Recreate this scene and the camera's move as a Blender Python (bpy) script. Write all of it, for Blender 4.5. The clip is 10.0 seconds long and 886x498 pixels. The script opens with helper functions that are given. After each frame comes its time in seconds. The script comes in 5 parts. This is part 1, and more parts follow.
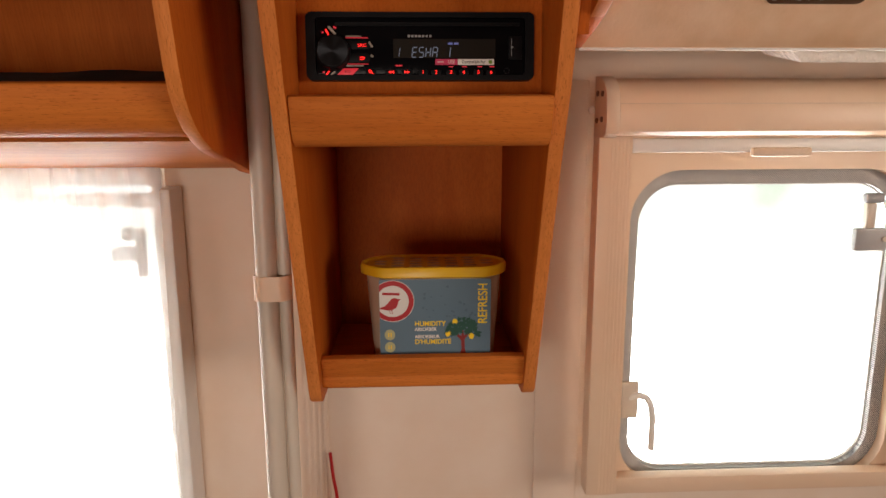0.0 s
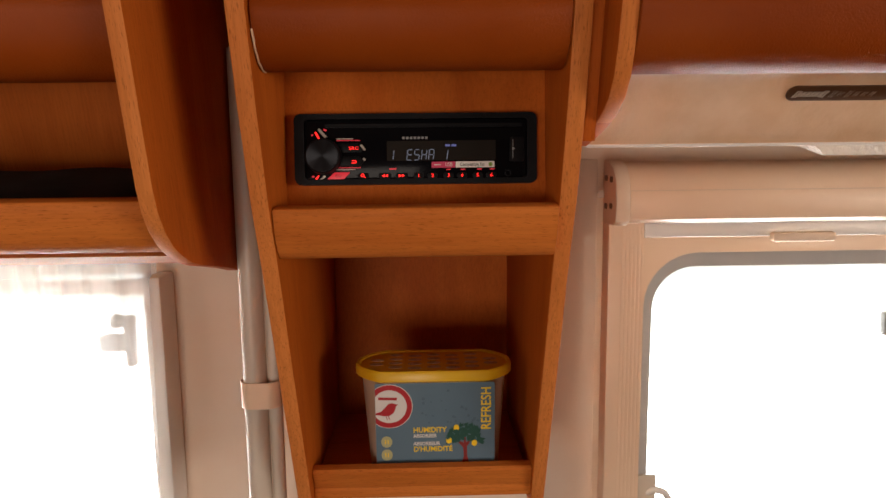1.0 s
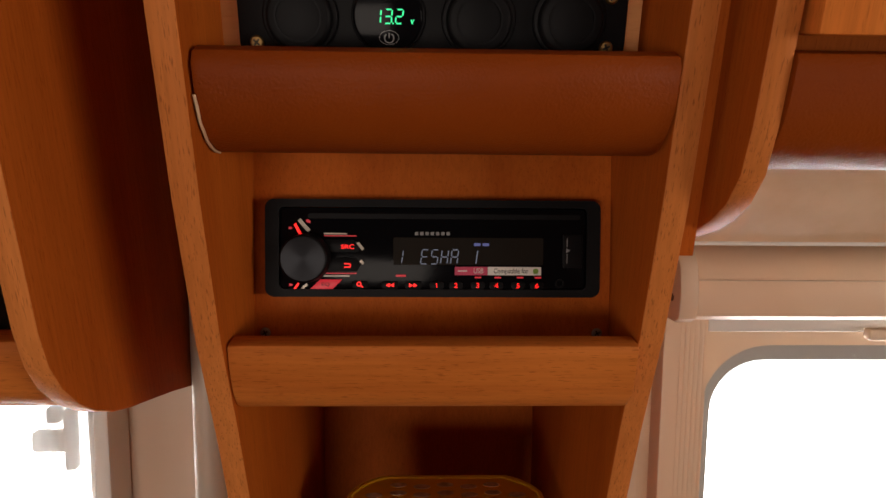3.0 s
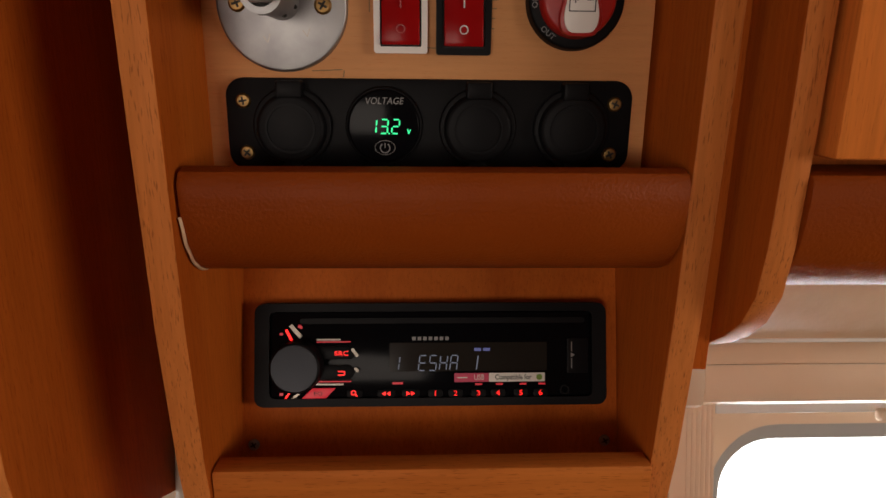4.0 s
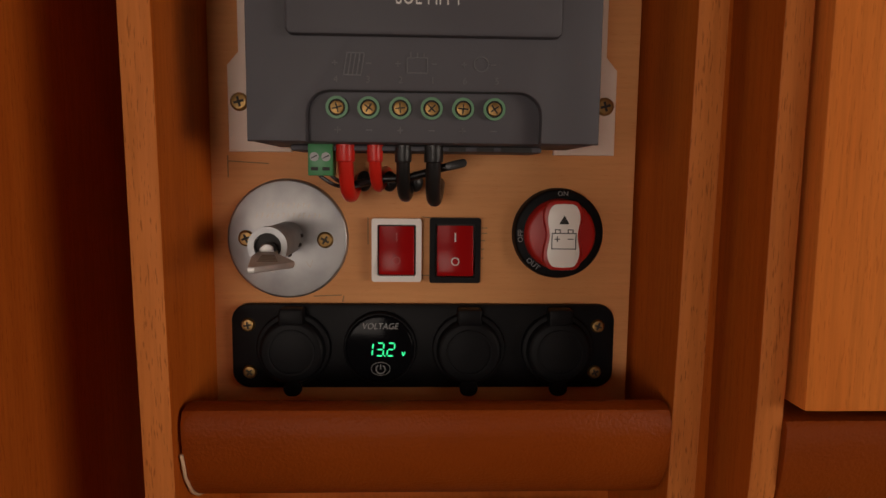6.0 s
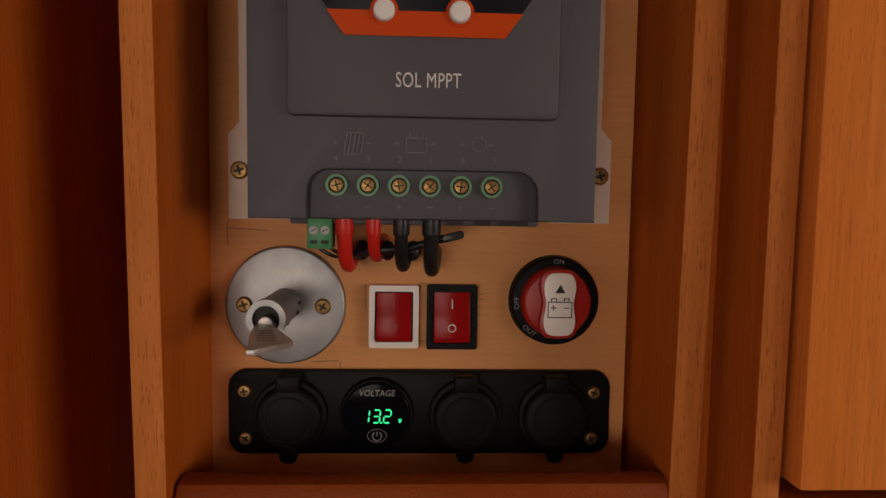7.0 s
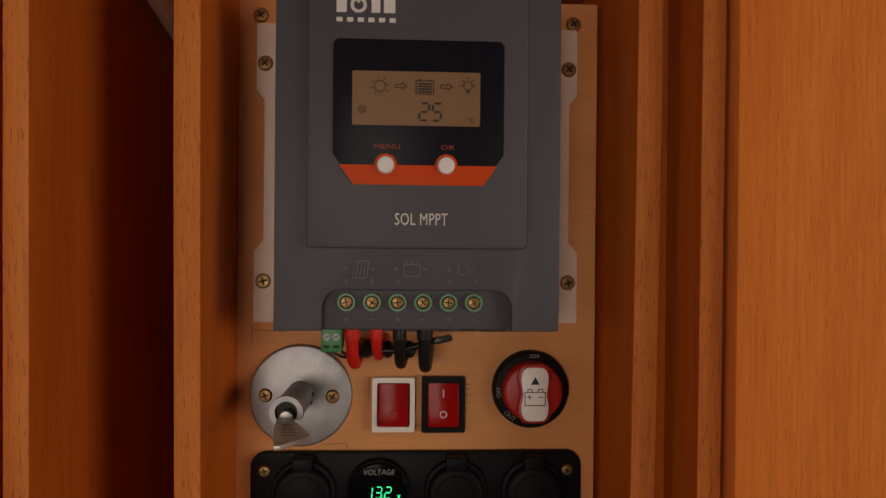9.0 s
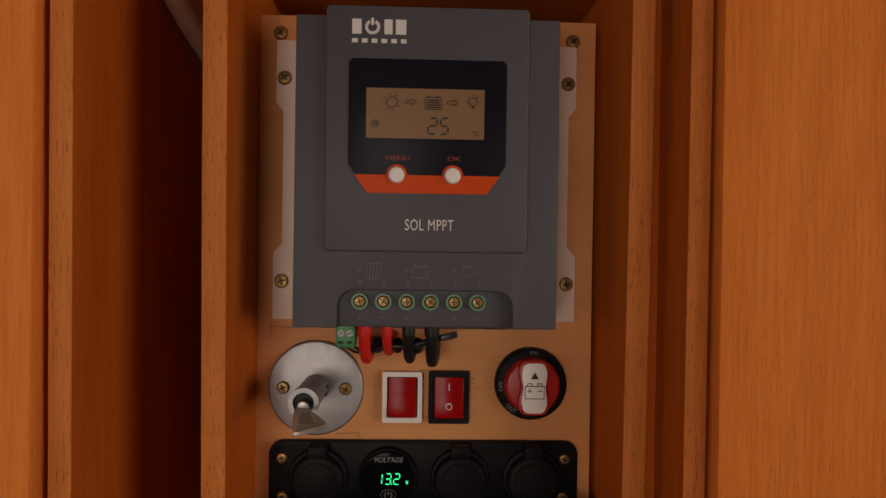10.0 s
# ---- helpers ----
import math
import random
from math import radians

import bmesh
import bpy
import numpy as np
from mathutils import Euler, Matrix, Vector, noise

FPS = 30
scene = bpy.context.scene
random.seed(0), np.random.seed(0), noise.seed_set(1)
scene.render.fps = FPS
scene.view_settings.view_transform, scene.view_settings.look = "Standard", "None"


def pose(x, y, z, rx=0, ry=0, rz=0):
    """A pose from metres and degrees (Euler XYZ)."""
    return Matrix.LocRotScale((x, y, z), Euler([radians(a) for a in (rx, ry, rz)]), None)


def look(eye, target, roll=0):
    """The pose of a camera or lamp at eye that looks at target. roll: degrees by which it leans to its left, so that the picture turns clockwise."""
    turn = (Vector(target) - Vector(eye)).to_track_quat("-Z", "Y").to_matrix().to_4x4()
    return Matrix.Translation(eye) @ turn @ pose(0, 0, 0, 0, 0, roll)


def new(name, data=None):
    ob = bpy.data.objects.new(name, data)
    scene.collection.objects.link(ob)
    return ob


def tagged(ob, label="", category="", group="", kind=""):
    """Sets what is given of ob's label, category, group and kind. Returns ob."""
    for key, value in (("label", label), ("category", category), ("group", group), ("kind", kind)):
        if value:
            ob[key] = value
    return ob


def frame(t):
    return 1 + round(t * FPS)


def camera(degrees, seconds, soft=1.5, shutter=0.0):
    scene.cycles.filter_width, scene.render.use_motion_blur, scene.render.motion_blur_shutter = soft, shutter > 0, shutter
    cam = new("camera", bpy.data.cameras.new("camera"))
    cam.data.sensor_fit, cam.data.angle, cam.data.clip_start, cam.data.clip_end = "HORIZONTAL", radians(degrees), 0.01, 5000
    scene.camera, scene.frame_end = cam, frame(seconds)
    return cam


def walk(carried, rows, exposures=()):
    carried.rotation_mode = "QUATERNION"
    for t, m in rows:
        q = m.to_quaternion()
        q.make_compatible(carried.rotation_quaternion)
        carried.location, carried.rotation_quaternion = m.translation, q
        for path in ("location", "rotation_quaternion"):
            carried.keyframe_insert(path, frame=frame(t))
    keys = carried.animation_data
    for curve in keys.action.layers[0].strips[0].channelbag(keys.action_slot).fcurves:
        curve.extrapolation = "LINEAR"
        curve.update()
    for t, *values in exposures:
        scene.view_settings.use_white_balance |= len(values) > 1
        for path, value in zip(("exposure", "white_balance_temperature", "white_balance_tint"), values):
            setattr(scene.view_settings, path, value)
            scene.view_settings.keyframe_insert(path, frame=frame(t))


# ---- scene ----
cam = camera(69.0, 10.0)
PATH = [
    (0, (-0.0024, -0.0390, 1.4592), (0.0828, 1.8008, 0.6794), 0.35),
    (0.5, (-0.0011, -0.0159, 1.4855), (0.0846, 1.8433, 0.7533), 0.51),
    (1, (0.0106, 0.0176, 1.5023), (0.0616, 1.8968, 0.8196), -0.29),
    (1.5, (0.0221, 0.0511, 1.5089), (0.0572, 1.9446, 0.8659), 0.50),
    (2, (0.0155, 0.0978, 1.5098), (0.0339, 1.9877, 0.8555), 0.71),
    (3.5, (-0.0048, 0.1867, 1.5348), (0.0742, 2.0759, 0.8832), 0.85),
    (4, (-0.0039, 0.1934, 1.5502), (0.0756, 2.1195, 1.0177), 0.59),
    (4.5, (-0.0010, 0.1788, 1.5728), (0.0729, 2.1294, 1.1375), 0.53),
    (5, (-0.0008, 0.1836, 1.5861), (0.0769, 2.1534, 1.2483), 0.65),
    (5.5, (0.0000, 0.1864, 1.5968), (0.0672, 2.1666, 1.3240), 0.46),
    (7, (-0.0017, 0.1879, 1.6268), (0.0862, 2.1802, 1.4756), 0.90),
    (7.5, (-0.0026, 0.1807, 1.6379), (0.0874, 2.1752, 1.5202), 0.63),
    (8, (-0.0029, 0.1639, 1.6447), (0.0920, 2.1605, 1.5770), 0.68),
    (8.5, (-0.0024, 0.1509, 1.6494), (0.0973, 2.1481, 1.6143), 0.44),
    (9, (-0.0004, 0.1350, 1.6580), (0.0885, 2.1330, 1.6532), 0.51),
    (9.5, (-0.0004, 0.1214, 1.6607), (0.0739, 2.1201, 1.6607), 0.75),
    (10, (-0.0010, 0.1107, 1.6606), (0.0656, 2.1096, 1.6512), 0.82),
]
# the furniture fronts lean out from the upright wall: their frame is turned about a line on the wall
CABINET = Matrix.Translation((0, 0.735, 1.24)) @ pose(0, 0, 0, 12.5) @ Matrix.Translation((0, -0.735, -1.24))
EXPOSURES = [(0.0, 0.48), (1.0, 0.43), (2.0, 0.30), (3.5, 0.04), (5.0, -0.04), (10.0, -0.02)]
walk(cam, [(t, CABINET @ look(eye, target, roll)) for t, eye, target, roll in PATH], EXPOSURES)

# ---- world and light ----

world = bpy.data.worlds.new("overcast_sky")
scene.world = world
world.use_nodes = True
wn = world.node_tree.nodes
sky = wn.new("ShaderNodeTexSky")
sky.sky_type = "NISHITA"
sky.sun_disc = False
sky.sun_elevation, sky.sun_rotation = radians(38), radians(20)
world.node_tree.links.new(sky.outputs[0], wn["Background"].inputs[0])
wn["Background"].inputs[1].default_value = 0.12


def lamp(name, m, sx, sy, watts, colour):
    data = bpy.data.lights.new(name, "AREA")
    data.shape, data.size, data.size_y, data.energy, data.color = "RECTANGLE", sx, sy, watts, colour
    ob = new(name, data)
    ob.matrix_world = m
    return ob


# Lamps in unseen window openings, added and placed to light the furniture fronts.
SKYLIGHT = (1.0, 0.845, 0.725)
lamp("added_east_light", pose(1.585, -0.75, 1.32, 0, 90, 0), 0.48, 0.98, 11.5, SKYLIGHT)
lamp("added_west_light", pose(-1.585, -0.75, 1.32, 0, -90, 0), 0.48, 0.98, 2.5, SKYLIGHT)
lamp("added_south_light", pose(-0.42, -1.37, 1.03, 90, 0, 0), 0.66, 0.46, 7.3, SKYLIGHT)


# ---- materials ----
def material(name, colour, rough=0.5, metal=0.0):
    m = bpy.data.materials.new(name)
    m.use_nodes = True
    b = m.node_tree.nodes["Principled BSDF"]
    b.inputs["Base Color"].default_value = (*colour, 1)
    b.inputs["Roughness"].default_value = rough
    b.inputs["Metallic"].default_value = metal
    return m


def node(m, kind, **inputs):
    n = m.node_tree.nodes.new(kind)
    for key, value in inputs.items():
        n.inputs[key.replace("_", " ")].default_value = value
    return n


def wire(m, a, b):
    m.node_tree.links.new(a, b)


def bump(m, height, strength, distance):
    b = node(m, "ShaderNodeBump", Strength=strength, Distance=distance)
    wire(m, height, b.inputs["Height"])
    wire(m, b.outputs[0], m.node_tree.nodes["Principled BSDF"].inputs["Normal"])


def ramp(m, fac, stops):
    r = m.node_tree.nodes.new("ShaderNodeValToRGB")
    els = r.color_ramp.elements
    while len(els) < len(stops):
        els.new(0.5)
    for e, (p, c) in zip(els, stops):
        e.position, e.color = p, (*c, 1)
    wire(m, fac, r.inputs[0])
    return r


def mapped(m, scale, rotate=(0, 0, 0)):
    co = m.node_tree.nodes.new("ShaderNodeTexCoord")
    mp = node(m, "ShaderNodeMapping", Scale=scale, Rotation=rotate)
    wire(m, co.outputs["Object"], mp.inputs[0])
    return mp.outputs[0]


def mix(m, kind, fac, a, b):
    n = m.node_tree.nodes.new("ShaderNodeMix")
    n.data_type, n.blend_type = "RGBA", kind
    if isinstance(fac, float):
        n.inputs[0].default_value = fac
    else:
        wire(m, fac, n.inputs[0])
    for sock, v in ((n.inputs[6], a), (n.inputs[7], b)):
        if isinstance(v, tuple):
            sock.default_value = (*v, 1)
        else:
            wire(m, v, sock)
    return n.outputs[2]


def wood(name, light, dark, along="z", rough=0.48, fleck=0.55, gloss=0.07, streaks=0.5):
    """Beech foil: slow tone, fine streaks along the grain and short dark flecks."""
    m = material(name, light, rough)
    axis = "xyz".index(along)
    b = m.node_tree.nodes["Principled BSDF"]

    def stretched(across, run):
        s = [across] * 3
        s[axis] = run
        return mapped(m, tuple(s))

    broad = node(m, "ShaderNodeTexNoise", Scale=1.0, Detail=3.0, Distortion=0.6)
    wire(m, stretched(26, 4.0), broad.inputs["Vector"])
    fine = node(m, "ShaderNodeTexNoise", Scale=1.0, Detail=4.0)
    wire(m, stretched(520, 24), fine.inputs["Vector"])
    dash = node(m, "ShaderNodeTexNoise", Scale=1.0, Detail=1.0)
    wire(m, stretched(1700, 150), dash.inputs["Vector"])
    tone = ramp(m, broad.outputs[0], [(0.32, dark), (0.68, light)])
    streak = ramp(m, fine.outputs[0], [(0.32, (0.75, 0.71, 0.64)), (0.61, (1, 1, 1))])
    flecks = ramp(m, dash.outputs[0], [(0.62, (1, 1, 1)), (0.71, (fleck, fleck * 0.92, fleck * 0.85))])
    c = mix(m, "MULTIPLY", streaks, tone.outputs[0], streak.outputs[0])
    c = mix(m, "MULTIPLY", 1.0, c, flecks.outputs[0])
    wire(m, c, b.inputs["Base Color"])
    b.inputs["Specular IOR Level"].default_value = gloss
    bump(m, fine.outputs[0], 0.12, 0.0004)
    return m


def mottled(name, a, b, scale, rough=0.5, metal=0.0, relief=0.1, size=0.0005, fine=600.0, spec=0.5):
    m = material(name, a, rough, metal)
    big = node(m, "ShaderNodeTexNoise", Scale=scale, Detail=5.0)
    wire(m, mapped(m, (1, 1, 1)), big.inputs["Vector"])
    small = node(m, "ShaderNodeTexNoise", Scale=fine, Detail=3.0)
    wire(m, mapped(m, (1, 1, 1)), small.inputs["Vector"])
    r = ramp(m, big.outputs[0], [(0.35, a), (0.65, b)])
    p = m.node_tree.nodes["Principled BSDF"]
    wire(m, r.outputs[0], p.inputs["Base Color"])
    p.inputs["Specular IOR Level"].default_value = spec
    bump(m, small.outputs[0], relief, size)
    return m


def glowing(name, colour, strength):
    m = material(name, (0.01, 0.01, 0.01), 0.4)
    b = m.node_tree.nodes["Principled BSDF"]
    b.inputs["Emission Color"].default_value = (*colour, 1)
    b.inputs["Emission Strength"].default_value = strength
    return m


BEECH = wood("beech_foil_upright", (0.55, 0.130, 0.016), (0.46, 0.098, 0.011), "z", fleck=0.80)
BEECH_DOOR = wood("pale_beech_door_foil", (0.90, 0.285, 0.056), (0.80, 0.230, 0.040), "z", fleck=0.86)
BEECH_EDGE = wood("beech_edge_band", (0.70, 0.235, 0.058), (0.60, 0.185, 0.042), "z", fleck=0.62)
BEECH_FLAT = wood("beech_rail", (0.64, 0.195, 0.036), (0.55, 0.152, 0.026), "x", fleck=0.68)
PLY = wood("birch_plywood", (0.78, 0.375, 0.145), (0.70, 0.320, 0.118), "x", 0.55, 0.95, 0.3, 0.22)
PAD = mottled("brown_leatherette", (0.245, 0.043, 0.0032), (0.295, 0.057, 0.0050), 9, 0.42, 0, 0.5, 0.0008, 750, 0.13)
WALL = mottled("cream_wall_vinyl", (0.84, 0.66, 0.51), (0.87, 0.71, 0.57), 14, 0.6, 0, 0.25, 0.0005, 500)
VALANCE = mottled("cream_embossed_vinyl", (0.70, 0.45, 0.26), (0.80, 0.57, 0.38), 22, 0.42, 0, 0.5, 0.0006, 260)
CREAM = mottled("cream_plastic", (0.82, 0.59, 0.40), (0.85, 0.63, 0.45), 8, 0.4, 0, 0.05, 0.0002, 400)
# CREAM_DIM is a dimmer copy of CREAM.
CREAM_DIM = mottled("dimmer_cream_plastic", (0.70, 0.52, 0.37), (0.76, 0.59, 0.44), 18, 0.5, 0, 0.08, 0.0002, 400)
WHITE = mottled("white_plastic", (0.80, 0.77, 0.72), (0.84, 0.81, 0.77), 12, 0.38, 0, 0.04, 0.0002, 400)
POLE = mottled("grey_beige_lacquered_metal", (0.60, 0.51, 0.41), (0.65, 0.56, 0.46), 10, 0.38, 0.0, 0.04, 0.0002)
BLACK = mottled("black_plastic", (0.005, 0.005, 0.006), (0.009, 0.009, 0.010), 30, 0.45, 0, 0.1, 0.0002, 1500, 0.10)
FLOOR = wood("dark_floor_vinyl", (0.14, 0.08, 0.045), (0.10, 0.055, 0.03), "x", 0.45)
# Unseen walls and ceiling are kept dark to cut the light they bounce.
UNSEEN_BROWN = wood("unseen_wall_dark_brown", (0.16, 0.060, 0.022), (0.12, 0.042, 0.015), "z", 0.6, 0.7, 0.2)
CEIL = mottled("unseen_ceiling_dark_tan", (0.25, 0.18, 0.12), (0.29, 0.21, 0.14), 6, 0.6, 0, 0.1, 0.0004)
CLOTH = mottled("dark_cloth", (0.012, 0.012, 0.014), (0.022, 0.022, 0.025), 40, 0.9, 0, 0.5, 0.001, 700)


# ---- building helpers ----
def box(bm, x0, x1, y0, y1, z0, z1, bev=0.0, seg=2):
    vs = [bm.verts.new(c) for c in ((x0, y0, z0), (x1, y0, z0), (x1, y1, z0), (x0, y1, z0),
                                    (x0, y0, z1), (x1, y0, z1), (x1, y1, z1), (x0, y1, z1))]
    fs = [bm.faces.new([vs[i] for i in f]) for f in
          ((3, 2, 1, 0), (4, 5, 6, 7), (0, 1, 5, 4), (1, 2, 6, 5), (2, 3, 7, 6), (3, 0, 4, 7))]
    if bev:
        es = list({e for f in fs for e in f.edges})
        bmesh.ops.bevel(bm, geom=es, offset=bev, segments=seg, affect="EDGES", profile=0.5)
    return bm


def prism(bm, pts, axis, a, b, bev=0.0, seg=2):
    """A solid of the closed outline pts, drawn along an axis from a to b. Outline in the other two axes, in order."""
    def at(p, v):
        q = list(p)
        q.insert("xyz".index(axis), v)
        return q
    lo = [bm.verts.new(at(p, a)) for p in pts]
    hi = [bm.verts.new(at(p, b)) for p in pts]
    n = len(pts)
    caps = [bm.faces.new(lo), bm.faces.new(hi[::-1])]
    for i in range(n):
        bm.faces.new((lo[i], hi[i], hi[(i + 1) % n], lo[(i + 1) % n]))
    bmesh.ops.recalc_face_normals(bm, faces=bm.faces)
    if bev:
        es = list({e for f in caps for e in f.edges})
        bmesh.ops.bevel(bm, geom=es, offset=bev, segments=seg, affect="EDGES", profile=0.5)
    return bm


def cyl(bm, x, y, z0, z1, r0, r1=None, seg=40, bev=0.0):
    """An upright (local z) cylinder or cone frustum."""
    m = Matrix.Translation((x, y, (z0 + z1) / 2))
    made = bmesh.ops.create_cone(bm, cap_ends=True, segments=seg, radius1=r0, radius2=r0 if r1 is None else r1,
                                 depth=z1 - z0, matrix=m)
    if bev:
        top = [e for v in made["verts"] for e in v.link_edges if all(abs(w.co.z - z1) < 1e-6 for w in e.verts)]
        bmesh.ops.bevel(bm, geom=list(set(top)), offset=bev, segments=3, affect="EDGES", profile=0.5)
    return bm


def rounded(w, h, r, n=6, cx=0.0, cy=0.0):
    """Outline of a rectangle with rounded corners."""
    pts = []
    for sx, sy, a in ((1, 1, 0), (-1, 1, 90), (-1, -1, 180), (1, -1, 270)):
        for i in range(n + 1):
            t = radians(a + 90 * i / n)
            pts.append((cx + sx * (w / 2 - r) + r * math.cos(t), cy + sy * (h / 2 - r) + r * math.sin(t)))
    return pts


def ring(bm, outer, inner, axis, a, b):
    """A frame between two outlines of as many points, drawn along an axis."""
    def at(p, v):
        q = list(p)
        q.insert("xyz".index(axis), v)
        return q
    rows = [[bm.verts.new(at(p, v)) for p in pts] for pts, v in ((outer, a), (outer, b), (inner, b), (inner, a))]
    n = len(outer)
    for r in range(4):
        for i in range(n):
            bm.faces.new((rows[r][i], rows[r][(i + 1) % n], rows[(r + 1) % 4][(i + 1) % n], rows[(r + 1) % 4][i]))
    bmesh.ops.recalc_face_normals(bm, faces=bm.faces)
    return bm


def tube(bm, pts, r, seg=14):
    """A round cable through the points."""
    pts = [Vector(p) for p in pts]
    fine = []
    for i in range(len(pts) - 1):
        p0, p1, p2, p3 = pts[max(i - 1, 0)], pts[i], pts[i + 1], pts[min(i + 2, len(pts) - 1)]
        for k in range(6):
            t = k / 6
            fine.append(0.5 * ((2 * p1) + (p2 - p0) * t + (2 * p0 - 5 * p1 + 4 * p2 - p3) * t * t + (3 * p1 - p0 - 3 * p2 + p3) * t ** 3))
    fine.append(pts[-1])
    rows, side = [], None
    for i, p in enumerate(fine):
        d = (fine[min(i + 1, len(fine) - 1)] - fine[max(i - 1, 0)]).normalized()
        side = (side - d * side.dot(d)).normalized() if side else d.orthogonal().normalized()
        up = d.cross(side)
        rows.append([bm.verts.new(p + r * (math.cos(a) * side + math.sin(a) * up)) for a in (2 * math.pi * k / seg for k in range(seg))])
    for a, b in zip(rows, rows[1:]):
        for k in range(seg):
            bm.faces.new((a[k], a[(k + 1) % seg], b[(k + 1) % seg], b[k]))
    bm.faces.new(rows[0][::-1])
    bm.faces.new(rows[-1])
    bmesh.ops.recalc_face_normals(bm, faces=bm.faces)
    return bm


def mesh_of(name, bm, mat, smooth=True):
    me = bpy.data.meshes.new(name)
    bm.to_mesh(me)
    bm.free()
    me.materials.append(mat)
    if smooth:
        me.shade_smooth()
        me.set_sharp_from_angle(angle=radians(35))
    return me


def thing(name, m, label, category, group="", kind=""):
    ob = new(name)
    ob.empty_display_size = 0.02
    ob.matrix_basis = m
    return tagged(ob, label, category, group, kind)


INWORLD = {}


def part(name, bm, mat, parent, label=""):
    """One mesh under a thing or under a part. Under a thing listed in INWORLD the mesh is given in world places."""
    base = INWORLD.get(parent.name)
    if base is not None:
        bmesh.ops.translate(bm, verts=bm.verts, vec=-base)
    ob = new(name, mesh_of(name, bm, mat))
    ob.parent = parent
    if base is not None:
        INWORLD[ob.name] = base
    return tagged(ob, label)


def edged(ob):
    """Gives the front edge of a panel its edge band."""
    ob.data.materials.append(BEECH_EDGE)
    for f in ob.data.polygons:
        if f.normal.y < -0.45 and abs(f.normal.x) < 0.5:
            f.material_index = 1
    return ob


def worldly(name, at, label, category, group="", kind="", upright=False):
    """A thing whose parts are given in room places (upright) or in the furniture's leaning frame."""
    ob = thing(name, pose(*at) if upright else CABINET @ pose(*at), label, category, group, kind)
    INWORLD[ob.name] = Vector(at)
    return ob


def structure(name, bm, mat, label, category):
    ob = new(name, mesh_of(name, bm, mat))
    return tagged(ob, label, category, kind="structure")


def lettering(name, words, size, x, y, z, mat, parent, label="", turn=0.0, extrude=0.0001, squeeze=1.0, slant=0.0, centre=True, bold=0.0, spread=1.0):
    """Raised letters in a thing's local x-y plane, as a mesh part."""
    cu = bpy.data.curves.new(name, "FONT")
    cu.body, cu.size, cu.extrude, cu.shear = words, size, extrude, slant
    cu.align_x, cu.align_y = ("CENTER" if centre else "LEFT"), "CENTER"
    cu.resolution_u = 3
    cu.offset, cu.space_character = bold, spread
    tmp = bpy.data.objects.new(name, cu)
    me = bpy.data.meshes.new_from_object(tmp)
    bpy.data.objects.remove(tmp)
    bpy.data.curves.remove(cu)
    me.name = name
    me.transform(pose(x, y, z, 0, 0, turn) @ Matrix.Diagonal((squeeze, 1, 1, 1)))
    me.materials.clear()
    me.materials.append(mat)
    ob = new(name, me)
    ob.parent = parent
    return tagged(ob, label)


# ---- the room ----
def wall_with_holes(name, x0, x1, y0, y1, z0, z1, holes, mat, label):
    """A wall along x with rectangular openings (xa, xb, za, zb), side by side."""
    bm = bmesh.new()
    x = x0
    for xa, xb, za, zb in sorted(holes):
        box(bm, x, xa, y0, y1, z0, z1)
        box(bm, xa, xb, y0, y1, z0, za)
        box(bm, xa, xb, y0, y1, zb, z1)
        x = xb
    box(bm, x, x1, y0, y1, z0, z1)
    return structure(name, bm, mat, label, "wall")


WALL_Y = 0.73
wall_with_holes("wall_north", -1.6, 1.6, WALL_Y, WALL_Y + 0.035, -0.02, 1.97,
                [(-0.95, -0.305, 0.62, 1.246), (0.250, 0.625, 0.815, 1.250)], WALL, "cream vinyl side wall with two window openings")
# South and end walls are out of view; their openings are added for lamps.
wall_with_holes("wall_south", -1.6, 1.6, -1.42, -1.385, -0.02, 1.97, [(-0.77, -0.07, 0.78, 1.28)], UNSEEN_BROWN, "unseen dark brown side wall with an opening added for light")


def end_wall(name, x0, x1):
    bm = bmesh.new()
    box(bm, x0, x1, -1.42, -1.25, -0.02, 1.97)
    box(bm, x0, x1, -0.25, 0.765, -0.02, 1.97)
    box(bm, x0, x1, -1.25, -0.25, -0.02, 1.07)
    box(bm, x0, x1, -1.25, -0.25, 1.57, 1.97)
    return structure(name, bm, UNSEEN_BROWN, "unseen dark brown end wall with an opening added for light", "wall")


end_wall("wall_west", -1.635, -1.6)
end_wall("wall_east", 1.6, 1.635)
structure("floor", box(bmesh.new(), -1.635, 1.635, -1.42, 0.765, -0.06, -0.02), FLOOR, "dark wood-look vinyl floor", "floor")
structure("ceiling", box(bmesh.new(), -1.635, 1.635, -1.42, 0.765, 1.97, 2.0), CEIL, "unseen ceiling, kept dark tan to bounce less light", "ceiling")

# ---- outside ----
haze = material("bright_haze", (0, 0, 0), 1.0)
co = mapped(haze, (1, 1, 1))
leaf = node(haze, "ShaderNodeTexNoise", Scale=4.0, Detail=4.0)
wire(haze, co, leaf.inputs["Vector"])
sep = haze.node_tree.nodes.new("ShaderNodeSeparateXYZ")
wire(haze, co, sep.inputs[0])
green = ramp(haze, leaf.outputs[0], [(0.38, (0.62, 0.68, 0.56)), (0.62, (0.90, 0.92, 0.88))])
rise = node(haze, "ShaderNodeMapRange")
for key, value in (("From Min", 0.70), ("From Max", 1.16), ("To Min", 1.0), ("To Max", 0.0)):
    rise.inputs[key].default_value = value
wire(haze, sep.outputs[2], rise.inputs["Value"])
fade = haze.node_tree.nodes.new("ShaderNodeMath")
